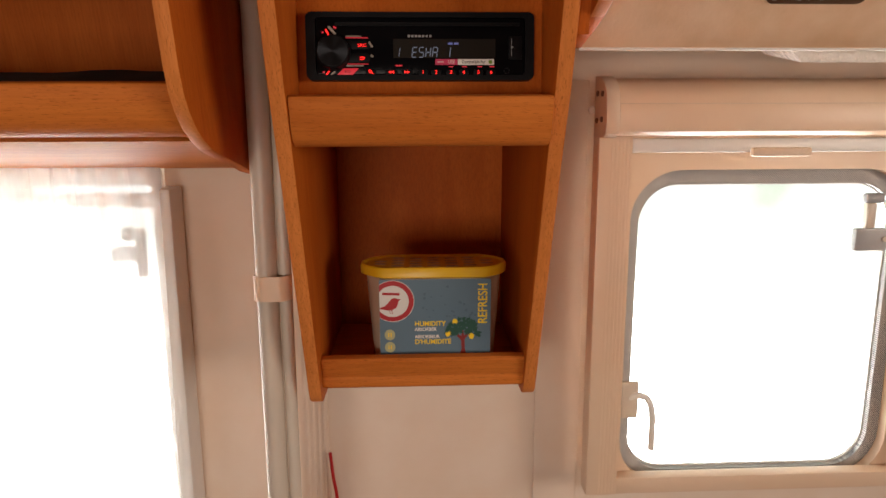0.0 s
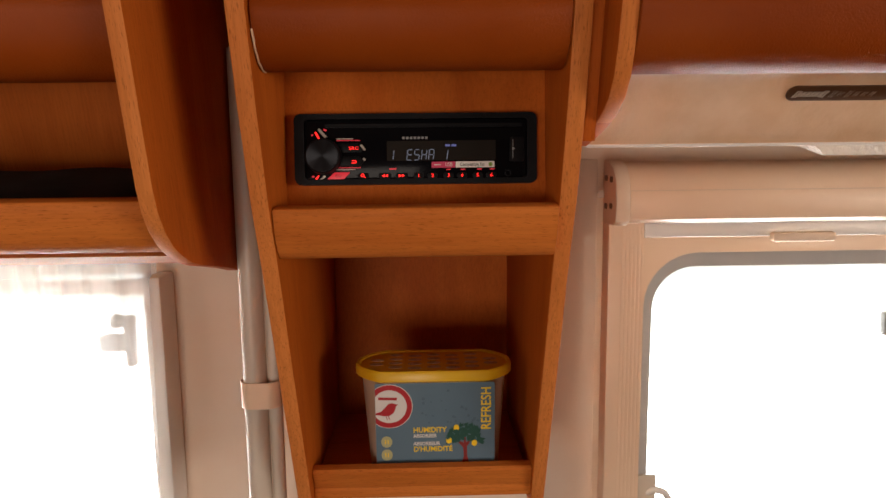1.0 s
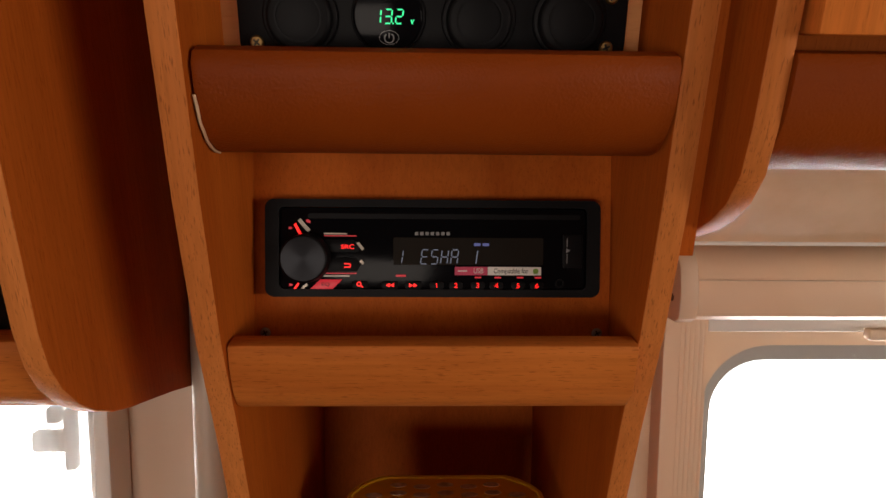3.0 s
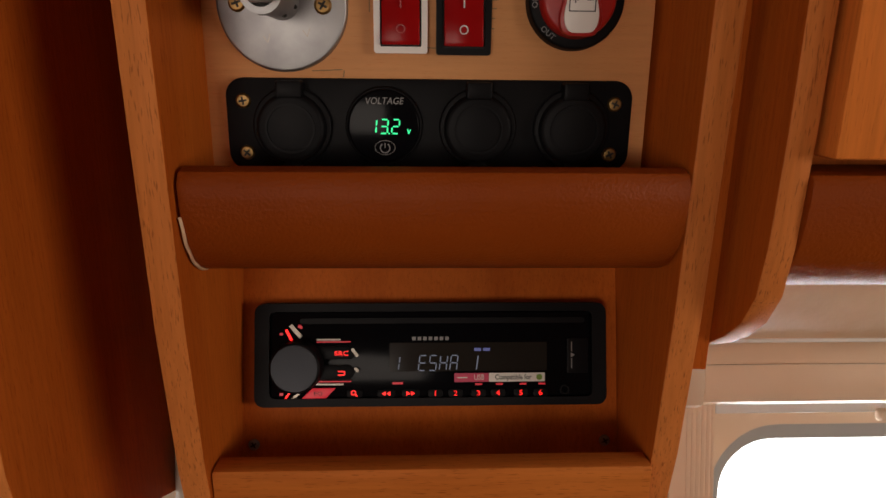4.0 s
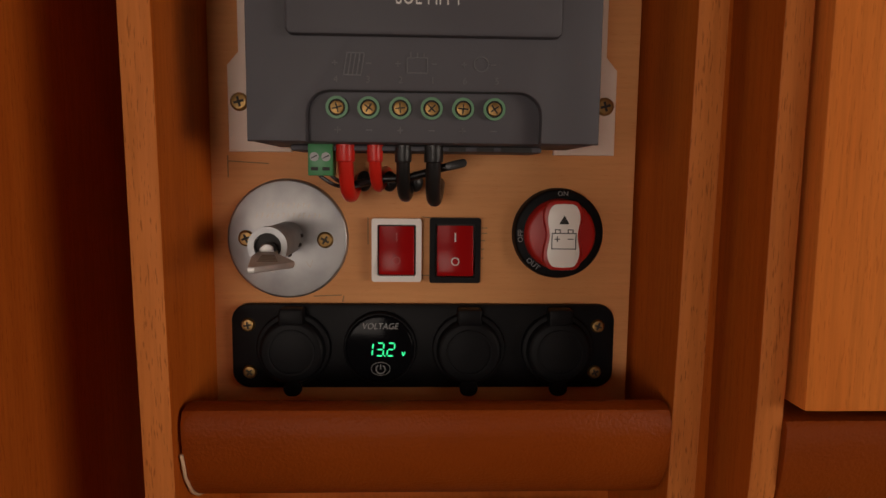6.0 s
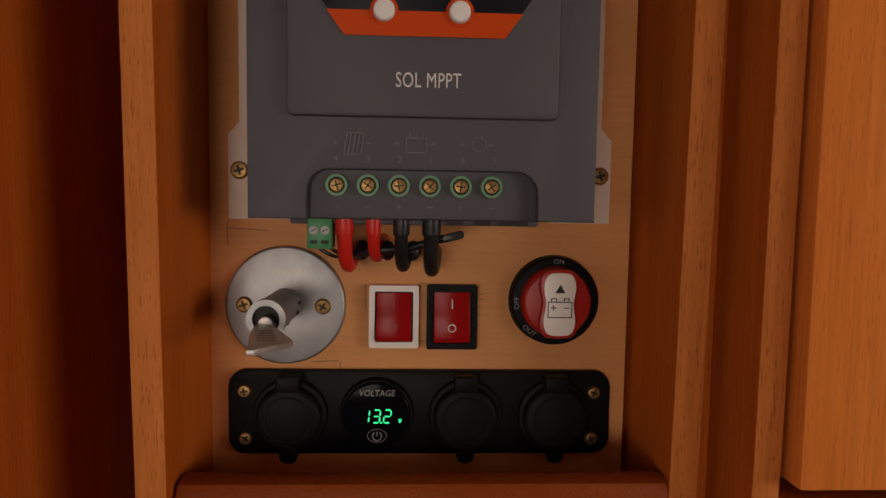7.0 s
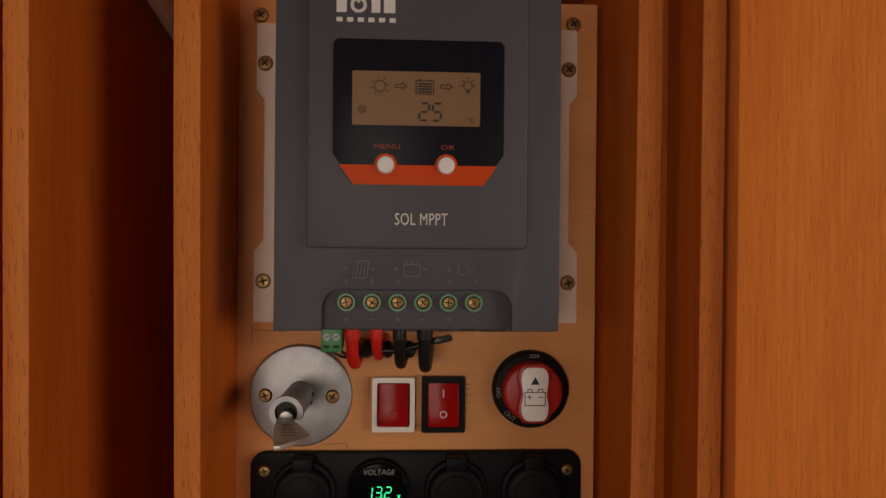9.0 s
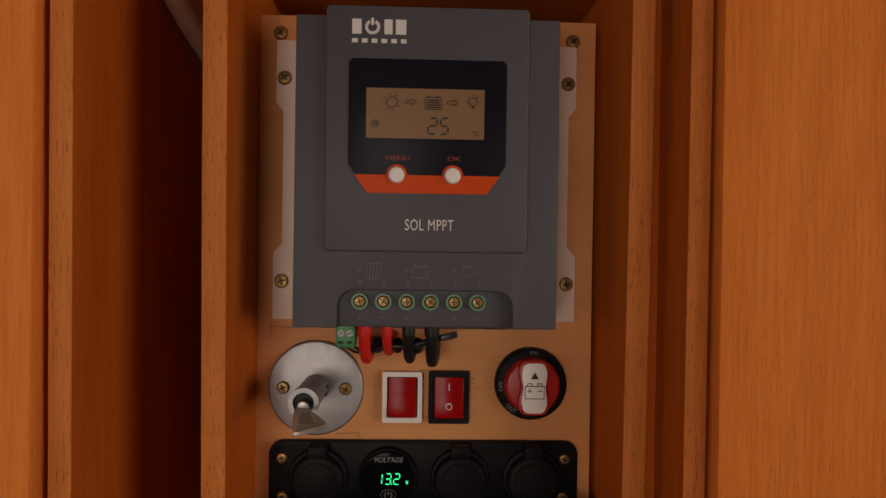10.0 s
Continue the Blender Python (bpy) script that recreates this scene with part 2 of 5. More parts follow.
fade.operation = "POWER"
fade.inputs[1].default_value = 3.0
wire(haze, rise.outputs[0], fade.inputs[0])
# Glowing sheet: outdoor brightness is put into its emission, strongest low down.
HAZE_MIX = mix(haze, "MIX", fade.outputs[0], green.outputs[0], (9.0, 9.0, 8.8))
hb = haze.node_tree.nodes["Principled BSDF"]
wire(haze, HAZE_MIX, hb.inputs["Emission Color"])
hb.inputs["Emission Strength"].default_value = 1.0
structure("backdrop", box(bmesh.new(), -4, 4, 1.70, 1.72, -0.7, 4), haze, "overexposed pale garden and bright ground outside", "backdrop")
structure("ground", box(bmesh.new(), -60, 60, -60, 60, -0.75, -0.7), mottled("pale_gravel", (0.42, 0.40, 0.37), (0.52, 0.50, 0.46), 3, 0.9, 0, 0.5, 0.01, 60),
          "pale gravel ground outside", "ground")


# ---- central storage column ----
def wall_at(z, gap=0.0):
    """Depth of the upright wall in the furniture's frame at height z."""
    t = math.tan(radians(12.5))
    return 0.735 - (0.735 - WALL_Y + gap) / math.cos(radians(12.5)) + (z - 1.24) * t


XL, XR, TH = -0.0963, 0.1043, 0.0124
SIDE_FRONT = [(1.84, 0.428), (1.70, 0.430), (1.55, 0.434), (1.45, 0.438), (1.38, 0.445), (1.32, 0.457), (1.24, 0.469), (1.16, 0.482), (1.080, 0.4945)]


def side_outline(shift=0.0):
    pts = [(y + shift, z) for z, y in SIDE_FRONT]
    y, z = pts[-1]
    pts += [(y + 0.003, z - 0.009), (y + 0.009, z - 0.0145), (y + 0.018, z - 0.017)]
    pts += [(wall_at(1.025, 0.001), 1.025), (wall_at(1.84, 0.001), 1.84)]
    return pts


def bulged(top, bot, depth, bulge, lip, n=10):
    """Outline (y, z) of a rail whose front swells and turns under; top and bot are front edges (y, z)."""
    (y0, z0), (y1, z1) = top, bot
    pts = [(y0 + depth, z0 - 0.001), (y0 + lip * 0.9, z0), (y0 + lip * 0.28, z0 - lip * 0.18), (y0, z0 - lip * 0.7)]
    for i in range(1, n + 1):
        t = i / n
        y = y0 + (y1 - y0) * (1 - math.cos(t * math.pi / 2)) ** bulge
        z = z0 - lip * 0.7 + (z1 - z0 + lip * 0.7) * math.sin(t * math.pi / 2)
        pts.append((y, z))
    pts.append((max(y0 + depth, y1 + 0.004), z1 + 0.001))
    return pts


column = worldly("wall_cabinet", (0.004, 0.60, 1.064), "tall narrow open beech-foil wall unit with curved shelf rails", "cabinet")
for xa, xb, shift in ((XL - TH, XL, -0.002), (XR, XR + TH, 0.006)):
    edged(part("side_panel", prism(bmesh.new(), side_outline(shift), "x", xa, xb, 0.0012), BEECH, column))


def level_board(bm, y0, y1, z0, z1):
    """A level shelf, given in room places, laid into the furniture's frame."""
    box(bm, XL, XR, y0, y1, z0, z1, 0.0006)
    bmesh.ops.transform(bm, matrix=CABINET.inverted(), verts=bm.verts)
    return bm


part("bottom_shelf", level_board(bmesh.new(), 0.542, WALL_Y - 0.0125, 1.035, 1.047), BEECH_FLAT, column)
rail = prism(bmesh.new(), [(0.5008, 1.1110), (0.5033, 1.1135), (0.5108, 1.1133), (0.5133, 1.1110), (0.5197, 1.0775), (0.5172, 1.0755), (0.5097, 1.0755), (0.5072, 1.078)], "x", XL + 0.0004, XR - 0.0004, 0.0008)
part("shelf_rail", rail, BEECH_FLAT, column)
bm = box(bmesh.new(), XL + 0.0003, XR - 0.0003, WALL_Y - 0.012, WALL_Y - 0.004, 1.037, 1.276)
bmesh.ops.transform(bm, matrix=CABINET.inverted(), verts=bm.verts)
part("back_panel", bm, BEECH, column)
part("middle_shelf", level_board(bmesh.new(), 0.492, WALL_Y - 0.004, 1.277, 1.287), BEECH_FLAT, column)
part("curved_rail", prism(bmesh.new(), bulged((0.4470, 1.3770), (0.464, 1.335), 0.013, 1.3, 0.004), "x", XL + 0.0006, XR - 0.0006, 0.0010), BEECH_FLAT, column, "beech rail with a swelling front")
part("padded_rail", prism(bmesh.new(), bulged((0.4375, 1.5140), (0.469, 1.4665), 0.013, 1.15, 0.009), "x", XL + 0.001, XR - 0.001, 0.0018), PAD, column, "padded rail in brown leatherette")
worn = bulged((0.4375, 1.5140), (0.469, 1.4665), 0.013, 1.15, 0.009)[5:13]
part("worn_edge", tube(bmesh.new(), [(XL + 0.0014 + 0.0003 * (k % 2), y - 0.0002, z) for k, (y, z) in enumerate(worn)], 0.0007, 8), VALANCE, column, "pale cracked edge of the leatherette")
# Panel added at the edge of view; it shades the board's upper end.
part("added_top_panel", box(bmesh.new(), XL + 0.0003, XR - 0.0003, 0.436, wall_at(1.812, 0.002), 1.813, 1.824, 0.001), BEECH, column)
# panel that holds the radio, leaning back
RADIO_AT = pose(0.0035, 0.5135, 1.408, 90 - 17, 0, 0)
bm = box(bmesh.new(), -0.1000, 0.1005, -0.070, 0.088, -0.010, 0.0)
bmesh.ops.transform(bm, matrix=RADIO_AT, verts=bm.verts)
part("radio_panel", bm, BEECH, column, "leaning beech panel that holds the radio")
part("mounting_board", box(bmesh.new(), -0.0965, 0.1005, 0.490, 0.502, 1.480, 1.794, 0.0006), PLY, column, "pale birch plywood board with pencil marks")

# ---- overhead cupboards ----
right_pts = [(0.418, 1.86), (0.4195, 1.66), (0.4205, 1.53), (0.4225, 1.487), (0.426, 1.466), (0.434, 1.452), (0.446, 1.441), (0.460, 1.432), (0.487, 1.419), (0.522, 1.404), (0.70, 1.395), (0.70, 1.86)]
right_cab = worldly("overhead_cupboard", (0.60, 0.58, 1.40), "beech overhead cupboard with a plain door above a padded roll", "cupboard", "overhead cupboards")
edged(part("end_panel", prism(bmesh.new(), right_pts, "x", 0.128, 0.1392, 0.0012), BEECH, right_cab))
part("filler_strip", box(bmesh.new(), XR + TH + 0.0003, 0.1277, 0.458, 0.470, 1.42, 1.86), BEECH, right_cab)
part("door", box(bmesh.new(), 0.1412, 1.10, 0.412, 0.428, 1.5215, 1.85, 0.0018), BEECH_DOOR, right_cab)
part("padded_roll", prism(bmesh.new(), bulged((0.419, 1.5160), (0.450, 1.465), 0.030, 1.3, 0.006), "x", 0.1394, 1.10, 0.001), PAD, right_cab, "brown leatherette roll")
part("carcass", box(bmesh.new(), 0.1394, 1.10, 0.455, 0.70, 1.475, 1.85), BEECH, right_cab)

left_pts = [(0.404, 1.86), (0.406, 1.66), (0.408, 1.52), (0.409, 1.43), (0.4095, 1.402), (0.412, 1.385), (0.418, 1.371), (0.428, 1.357), (0.440, 1.346), (0.456, 1.335), (0.474, 1.326), (0.500, 1.315), (0.530, 1.302), (0.562, 1.287), (0.70, 1.236), (wall_at(1.236, 0.001), 1.236), (wall_at(1.86, 0.001), 1.86)]
left_cab = worldly("overhead_cupboard", (-0.60, 0.58, 1.29), "beech overhead cupboard with an open shelf below its door", "cupboard", "overhead cupboards")
edged(part("end_panel", prism(bmesh.new(), left_pts, "x", -0.1690, -0.158, 0.0012), BEECH, left_cab))
part("door", box(bmesh.new(), -1.10, -0.1722, 0.400, 0.416, 1.5215, 1.85, 0.0018), BEECH_DOOR, left_cab)
part("padded_roll", prism(bmesh.new(), bulged((0.422, 1.5160), (0.456, 1.462), 0.030, 1.3, 0.006), "x", -1.10, -0.1692, 0.001), PAD, left_cab, "brown leatherette roll")
part("carcass", box(bmesh.new(), -1.10, -0.1692, 0.460, 0.72, 1.470, 1.85), BEECH, left_cab)
part("shelf_rail", prism(bmesh.new(), bulged((0.426, 1.3900), (0.462, 1.345), 0.014, 1.5, 0.004), "x", -1.10, -0.1692, 0.001), BEECH_FLAT, left_cab)
part("shelf_back", box(bmesh.new(), -1.10, -0.1692, 0.680, 0.690, 1.28, 1.470), BEECH, left_cab)
part("shelf_bottom", prism(bmesh.new(), [(0.450, 1.343), (0.470, 1.330), (0.700, 1.252), (0.700, 1.264), (0.475, 1.352)], "x", -1.10, -0.1692), BEECH_FLAT, left_cab)

# ---- wall trims, pole, windows (upright) ----
GLASS = material("window_acrylic", (1, 1, 1), 0.02)
GLASS.node_tree.nodes["Principled BSDF"].inputs["Transmission Weight"].default_value = 1.0
GLASS.node_tree.nodes["Principled BSDF"].inputs["IOR"].default_value = 1.05
SEAL = mottled("grey_window_rim", (0.36, 0.35, 0.34), (0.44, 0.43, 0.42), 60, 0.7, 0, 0.3, 0.0004, 900)
dots = node(SEAL, "ShaderNodeTexChecker", Scale=700.0, Color1=(0.26, 0.26, 0.26, 1), Color2=(0.60, 0.58, 0.55, 1))
wire(SEAL, mapped(SEAL, (1, 0.001, 1)), dots.inputs["Vector"])
wire(SEAL, dots.outputs[0], SEAL.node_tree.nodes["Principled BSDF"].inputs["Base Color"])
# Lightened grey: the bright window's haze over the stays is put into it.
HARD = mottled("grey_plastic", (0.36, 0.36, 0.36), (0.44, 0.44, 0.44), 30, 0.5)
ACRYLIC = mottled("rough_clear_acrylic", (0.80, 0.74, 0.66), (0.88, 0.83, 0.76), 60, 0.15, 0, 1.0, 0.003, 180)
BADGE = material("dark_bronze_badge", (0.10, 0.045, 0.02), 0.3, 0.4)
SILVER = material("worn_silver_lettering", (0.65, 0.55, 0.45), 0.3, 0.6)
RED_WIRE = material("red_cable_sheath", (0.50, 0.012, 0.012), 0.4)

strip = tagged(new("trim", mesh_of("trim", box(bmesh.new(), 0.152, 0.2105, WALL_Y - 0.005, WALL_Y - 0.0005, 0.0, 1.345, 0.0015), WALL)), "cream vinyl cover strip on the wall", "trim", kind="structure")
bm = bmesh.new()
box(bm, -0.150, -0.119, WALL_Y - 0.005, WALL_Y - 0.0005, 0.0, 1.20, 0.001)
for k in range(4):
    box(bm, -0.147 + 0.007 * k, -0.1435 + 0.007 * k, WALL_Y - 0.0068, WALL_Y - 0.0054, 0.0, 1.20, 0.0005, 1)
structure("trim", bm, WALL, "ribbed cream plastic corner trim on the wall", "trim")
cable = tube(bmesh.new(), [(-0.117, 0.718, 0.872), (-0.114, 0.716, 0.84), (-0.109, 0.714, 0.80), (-0.108, 0.716, 0.70), (-0.112, 0.722, 0.50)], 0.0022)
tagged(new("cable", mesh_of("cable", cable, RED_WIRE)), "thin red cable hanging against the cream wall", "cable")

pole = worldly("support_pole", (-0.145, 0.54, -0.02), "lacquered grey-beige metal pole beside the cabinet", "pole", upright=True)
part("tube", cyl(bmesh.new(), -0.1458, 0.545, -0.02, 1.44, 0.0104, seg=48), POLE, pole)
part("side_rod", cyl(bmesh.new(), -0.1290, 0.5475, -0.02, 1.44, 0.0062, seg=32), POLE, pole)
bm = ring(bmesh.new(), rounded(0.0366, 0.0236, 0.0117, 8, -0.1405, 0.545), rounded(0.0346, 0.0216, 0.0107, 8, -0.1405, 0.545), "z", 1.126, 1.150)
part("clip", bm, CREAM, pole, "cream plastic clip round both tubes")

# right window
win = worldly("window_1", (0.44, 0.70, 0.82), "caravan side window with rounded corners and a cream inner frame", "window", kind="structure", upright=True)
hole = rounded(0.356, 0.412, 0.062, 8, 0.4375, 1.032)
part("window_frame", ring(bmesh.new(), rounded(0.405, 0.436, 0.004, 8, 0.4375, 1.045), hole, "y", 0.700, 0.714), CREAM, win)
rim = part("rim", ring(bmesh.new(), rounded(0.366, 0.420, 0.066, 8, 0.4375, 1.032), rounded(0.326, 0.382, 0.050, 8, 0.4375, 1.029), "y", 0.7145, 0.722), SEAL, win, "grey dotted rim round the pane")
part("inner_bead", ring(bmesh.new(), rounded(0.330, 0.386, 0.052, 8, 0.4375, 1.029), rounded(0.322, 0.378, 0.048, 8, 0.4375, 1.029), "y", 0.7225, 0.7265), WHITE, win)
pane = part("pane", prism(bmesh.new(), rounded(0.364, 0.418, 0.065, 8, 0.4375, 1.032), "y", 0.7275, 0.7300), GLASS, win)
pane.visible_shadow = False
lat = part("catch", tube(bmesh.new(), [(0.272, 0.7135, 0.940), (0.282, 0.708, 0.947), (0.296, 0.706, 0.942), (0.303, 0.706, 0.920), (0.304, 0.706, 0.872)], 0.0042), WHITE, win, "white plastic window catch")
part("catch_base", box(bmesh.new(), 0.262, 0.285, 0.7085, 0.7143, 0.915, 0.965, 0.002), POLE, lat)
stay = part("stay", box(bmesh.new(), 0.548, 0.590, 0.7040, 0.7140, 1.134, 1.163, 0.003), HARD, win, "dark window stay hinge")
part("arm", box(bmesh.new(), 0.560, 0.572, 0.7045, 0.7140, 1.163, 1.195, 0.002), POLE, stay)
part("knob", box(bmesh.new(), 0.557, 0.581, 0.7040, 0.7140, 1.195, 1.207, 0.003), HARD, stay)
for z in (1.150, 1.186):
    bm = cyl(bmesh.new(), 0, 0, 0, 0.002, 0.0035, seg=16)
    bmesh.ops.transform(bm, matrix=pose(0.585, 0.7035, z, 90), verts=bm.verts)
    part("screw", bm, POLE, stay)

blind = worldly("cassette_blind", (0.44, 0.66, 0.835), "cream roller blind cassette with fluted side rails", "blind", upright=True)
cas = [(0.699, 1.342), (0.665, 1.342), (0.642, 1.3405), (0.627, 1.334), (0.617, 1.322), (0.6135, 1.306), (0.6135, 1.292), (0.616, 1.284), (0.624, 1.2795), (0.699, 1.2795)]
part("cassette", prism(bmesh.new(), cas, "x", 0.2142, 0.662, 0.0005), CREAM, blind)
part("seam", box(bmesh.new(), 0.2142, 0.662, 0.6128, 0.6140, 1.3125, 1.3133), CREAM_DIM, blind)
capo = [(min(y, 0.659) - 0.0015 if y < 0.69 else 0.660, z + (0.002 if z > 1.32 else -0.002 if z < 1.29 else 0)) for y, z in cas]
for xa, xb in ((0.199, 0.214), (0.6622, 0.677)):
    cap = part("end_cap", prism(bmesh.new(), capo, "x", xa, xb, 0.0018), CREAM_DIM, blind)
    for y, z in ((0.630, 1.324), (0.648, 1.325), (0.630, 1.297), (0.648, 1.296)):
        bm = prism(bmesh.new(), rounded(0.010, 0.006, 0.0029, 4, y, z), "x", xa - 0.0004, xa + 0.0002)
        part("slot", bm, BADGE, cap)
br = part("bracket", box(bmesh.new(), 0.1965, 0.2135, 0.6605, 0.6680, 1.304, 1.3115, 0.001), WHITE, blind)
bm = cyl(bmesh.new(), 0, 0, 0, 0.003, 0.0042, seg=20, bev=0.0008)
bmesh.ops.transform(bm, matrix=pose(0.1965, 0.6602, 1.3078, 90), verts=bm.verts)
part("screw", bm, POLE, br)
for x0 in (0.2060, 0.6340):
    bm = box(bmesh.new(), x0, x0 + 0.0390, 0.660, 0.6850, 0.836, 1.2790, 0.002)
    rails = part("side_rail", bm, CREAM, blind)
    for k in range(6):
        part("flute", box(bmesh.new(), x0 + 0.0145 + 0.0042 * k, x0 + 0.0173 + 0.0042 * k, 0.65965, 0.6600, 0.838, 1.2785, 0.0001, 1), CREAM, rails)
part("bottom_bar", box(bmesh.new(), 0.2455, 0.6335, 0.680, 0.6995, 0.824, 0.8465, 0.003), CREAM, blind)
bar = part("pull_bar", box(bmesh.new(), 0.2452, 0.6335, 0.661, 0.674, 1.2600, 1.2760, 0.002), WHITE, blind)
part("grip", box(bmesh.new(), 0.379, 0.447, 0.648, 0.658, 1.2555, 1.2655, 0.0025), CREAM_DIM, bar)

# left window with a sheer curtain
win2 = worldly("window_2", (-0.62, 0.70, 0.62), "caravan side window in a white frame behind a sheer curtain", "window", kind="structure", upright=True)
part("stile", box(bmesh.new(), -0.3040, -0.2850, 0.688, 0.7295, 0.60, 1.2210, 0.003), WHITE, win2)
part("stile", box(bmesh.new(), -0.970, -0.951, 0.688, 0.7295, 0.60, 1.2210, 0.003), WHITE, win2)
part("top_rail", box(bmesh.new(), -0.9505, -0.3045, 0.706, 0.7295, 1.197, 1.2130, 0.003), WHITE, win2)
part("sill", box(bmesh.new(), -0.9505, -0.3045, 0.690, 0.7295, 0.600, 0.640, 0.003), WHITE, win2)
sash = part("sash", ring(bmesh.new(), rounded(0.640, 0.610, 0.012, 6, -0.628, 0.942), rounded(0.610, 0.590, 0.020, 6, -0.628, 0.942), "y", 0.732, 0.745), WHITE, win2)
p2 = part("pane", prism(bmesh.new(), rounded(0.636, 0.606, 0.012, 6, -0.628, 0.942), "y", 0.7465, 0.7490), GLASS, win2)
p2.visible_shadow = False
hg = part("stay", box(bmesh.new(), -0.372, -0.338, 0.7160, 0.7300, 1.128, 1.148, 0.003), HARD, win2, "dark window stay")
part("pin", box(bmesh.new(), -0.358, -0.345, 0.7165, 0.7290, 1.156, 1.172, 0.003), HARD, hg)
part("plate", box(bmesh.new(), -0.342, -0.332, 0.7165, 0.7290, 1.110, 1.170, 0.002), HARD, hg)

SHEER = bpy.data.materials.new("sheer_voile")
SHEER.use_nodes = True
nt = SHEER.node_tree
nt.nodes.remove(nt.nodes["Principled BSDF"])
tr, df, tl = nt.nodes.new("ShaderNodeBsdfTransparent"), nt.nodes.new("ShaderNodeBsdfDiffuse"), nt.nodes.new("ShaderNodeBsdfTranslucent")
df.inputs[0].default_value = tl.inputs[0].default_value = (0.94, 0.91, 0.88, 1)
m1, m2 = nt.nodes.new("ShaderNodeMixShader"), nt.nodes.new("ShaderNodeMixShader")
nt.links.new(df.outputs[0], m1.inputs[1])
nt.links.new(tl.outputs[0], m1.inputs[2])
weave = node(SHEER, "ShaderNodeTexNoise", Scale=1.0, Detail=3.0)
wire(SHEER, mapped(SHEER, (45, 45, 6)), weave.inputs["Vector"])
dens = node(SHEER, "ShaderNodeMapRange")
for key, value in (("To Min", 0.25), ("To Max", 0.70)):
    dens.inputs[key].default_value = value
wire(SHEER, weave.outputs[0], dens.inputs["Value"])
wire(SHEER, dens.outputs[0], m2.inputs[0])
nt.links.new(tr.outputs[0], m2.inputs[1])
nt.links.new(m1.outputs[0], m2.inputs[2])
nt.links.new(m2.outputs[0], nt.nodes["Material Output"].inputs[0])


def cloth(bm, x0, x1, z0, z1, y, fold, n, rows, gather=0.0):
    grid = []
    for j in range(rows + 1):
        z = z0 + (z1 - z0) * j / rows
        row = []
        for i in range(n + 1):
            u = i / n
            x = x0 + (x1 - x0) * u
            ph = 0.9 * noise.noise((x * 7, z * 1.2, 3.1))
            w = fold * (1 + gather * j / rows) * math.sin(x * 190 + 4 * ph + 2.5 * math.sin(x * 31))
            row.append(bm.verts.new((x + 0.004 * ph * (1 - j / rows), y + w + 0.004 * noise.noise((x * 20, z * 3, 0)), z)))
        grid.append(row)
    for a, b in zip(grid, grid[1:]):
        for i in range(n):
            bm.faces.new((a[i], a[i + 1], b[i + 1], b[i]))
    return bm


curtain = worldly("sheer_curtain", (-0.62, 0.68, 0.45), "white sheer curtain gathered along its top edge", "curtain", upright=True)
veil = part("veil", cloth(bmesh.new(), -0.96, -0.294, 0.45, 1.222, 0.676, 0.0035, 420, 24, 0.5), SHEER, curtain)
part("gathered_heading", cloth(bmesh.new(), -0.96, -0.292, 1.222, 1.252, 0.676, 0.006, 420, 3, 0.0), SHEER, curtain, "gathered heading")
part("heading_tape", box(bmesh.new(), -0.96, -0.292, 0.6835, 0.6850, 1.226, 1.252), SHEER, curtain)
hook = worldly("curtain_hook", (-0.296, 0.685, 1.225), "small grey curtain hook at the window corner", "hook", upright=True)
part("shank", cyl(bmesh.new(), -0.2955, 0.684, 1.219, 1.228, 0.0016, seg=12), HARD, hook)

# ---- valance and under-cupboard light (leaning frame) ----
valance = worldly("valance", (0.62, 0.60, 1.402), "cream embossed vinyl valance under the overhead cupboard", "valance")
vp = [(0.474, 1.4740), (0.480, 1.4700), (0.492, 1.4635), (0.503, 1.4460), (0.516, 1.4250), (0.5290, 1.4045), (0.5315, 1.4020), (0.715, 1.4020), (0.715, 1.4740)]
part("panel", prism(bmesh.new(), vp, "x", 0.1396, 1.10), VALANCE, valance)
part("edge_bead", tube(bmesh.new(), [(0.1396, 0.5295, 1.4025), (0.5, 0.5295, 1.4025), (1.10, 0.5295, 1.4025)], 0.0013, 8), WHITE, valance, "pale edge bead")
badge = thing("badge", CABINET @ pose(0.3218, 0.5022, 1.4462, 123), "dark bronze oval badge with silver script on the valance", "badge")
part("plate", prism(bmesh.new(), rounded(0.082, 0.0135, 0.0065, 8), "z", -0.0005, 0.0012, 0.0004), BADGE, badge)
for k in range(13):
    x = -0.0345 + 0.0034 * k if k < 7 else -0.0072 + 0.0060 * (k - 7)
    w, h = (0.0021, 0.0060 if k in (0, 6) else 0.0044) if k < 7 else (0.0008, 0.0062 if k in (7, 9) else 0.0042)
    for q in (-1, 1):
        bm = prism(bmesh.new(), [(x + q * 0.0009 - w / 2, -h / 2), (x + q * 0.0009 + w / 2 - 0.0006, -h / 2), (x + q * 0.0011 + w / 2 + h * 0.35, h / 2), (x + q * 0.0011 - w / 2 + h * 0.35 + 0.0006, h / 2)], "z", 0.0013 + 0.0001 * (q + 1), 0.0016 + 0.0001 * (q + 1))
        part("script_bar", bm, SILVER, badge)
lens = worldly("strip_light", (0.70, 0.58, 1.39), "rough clear acrylic strip light under the valance, unlit", "lamp")
part("lens", prism(bmesh.new(), [(0.333, 1.4015), (0.346, 1.3895), (1.05, 1.3895), (1.05, 1.4015)], "y", 0.545, 0.615, 0.001), ACRYLIC, lens)
bag = worldly("cloth_bundle", (-0.40, 0.50, 1.36), "black folded cloth lying on the open shelf", "cloth")
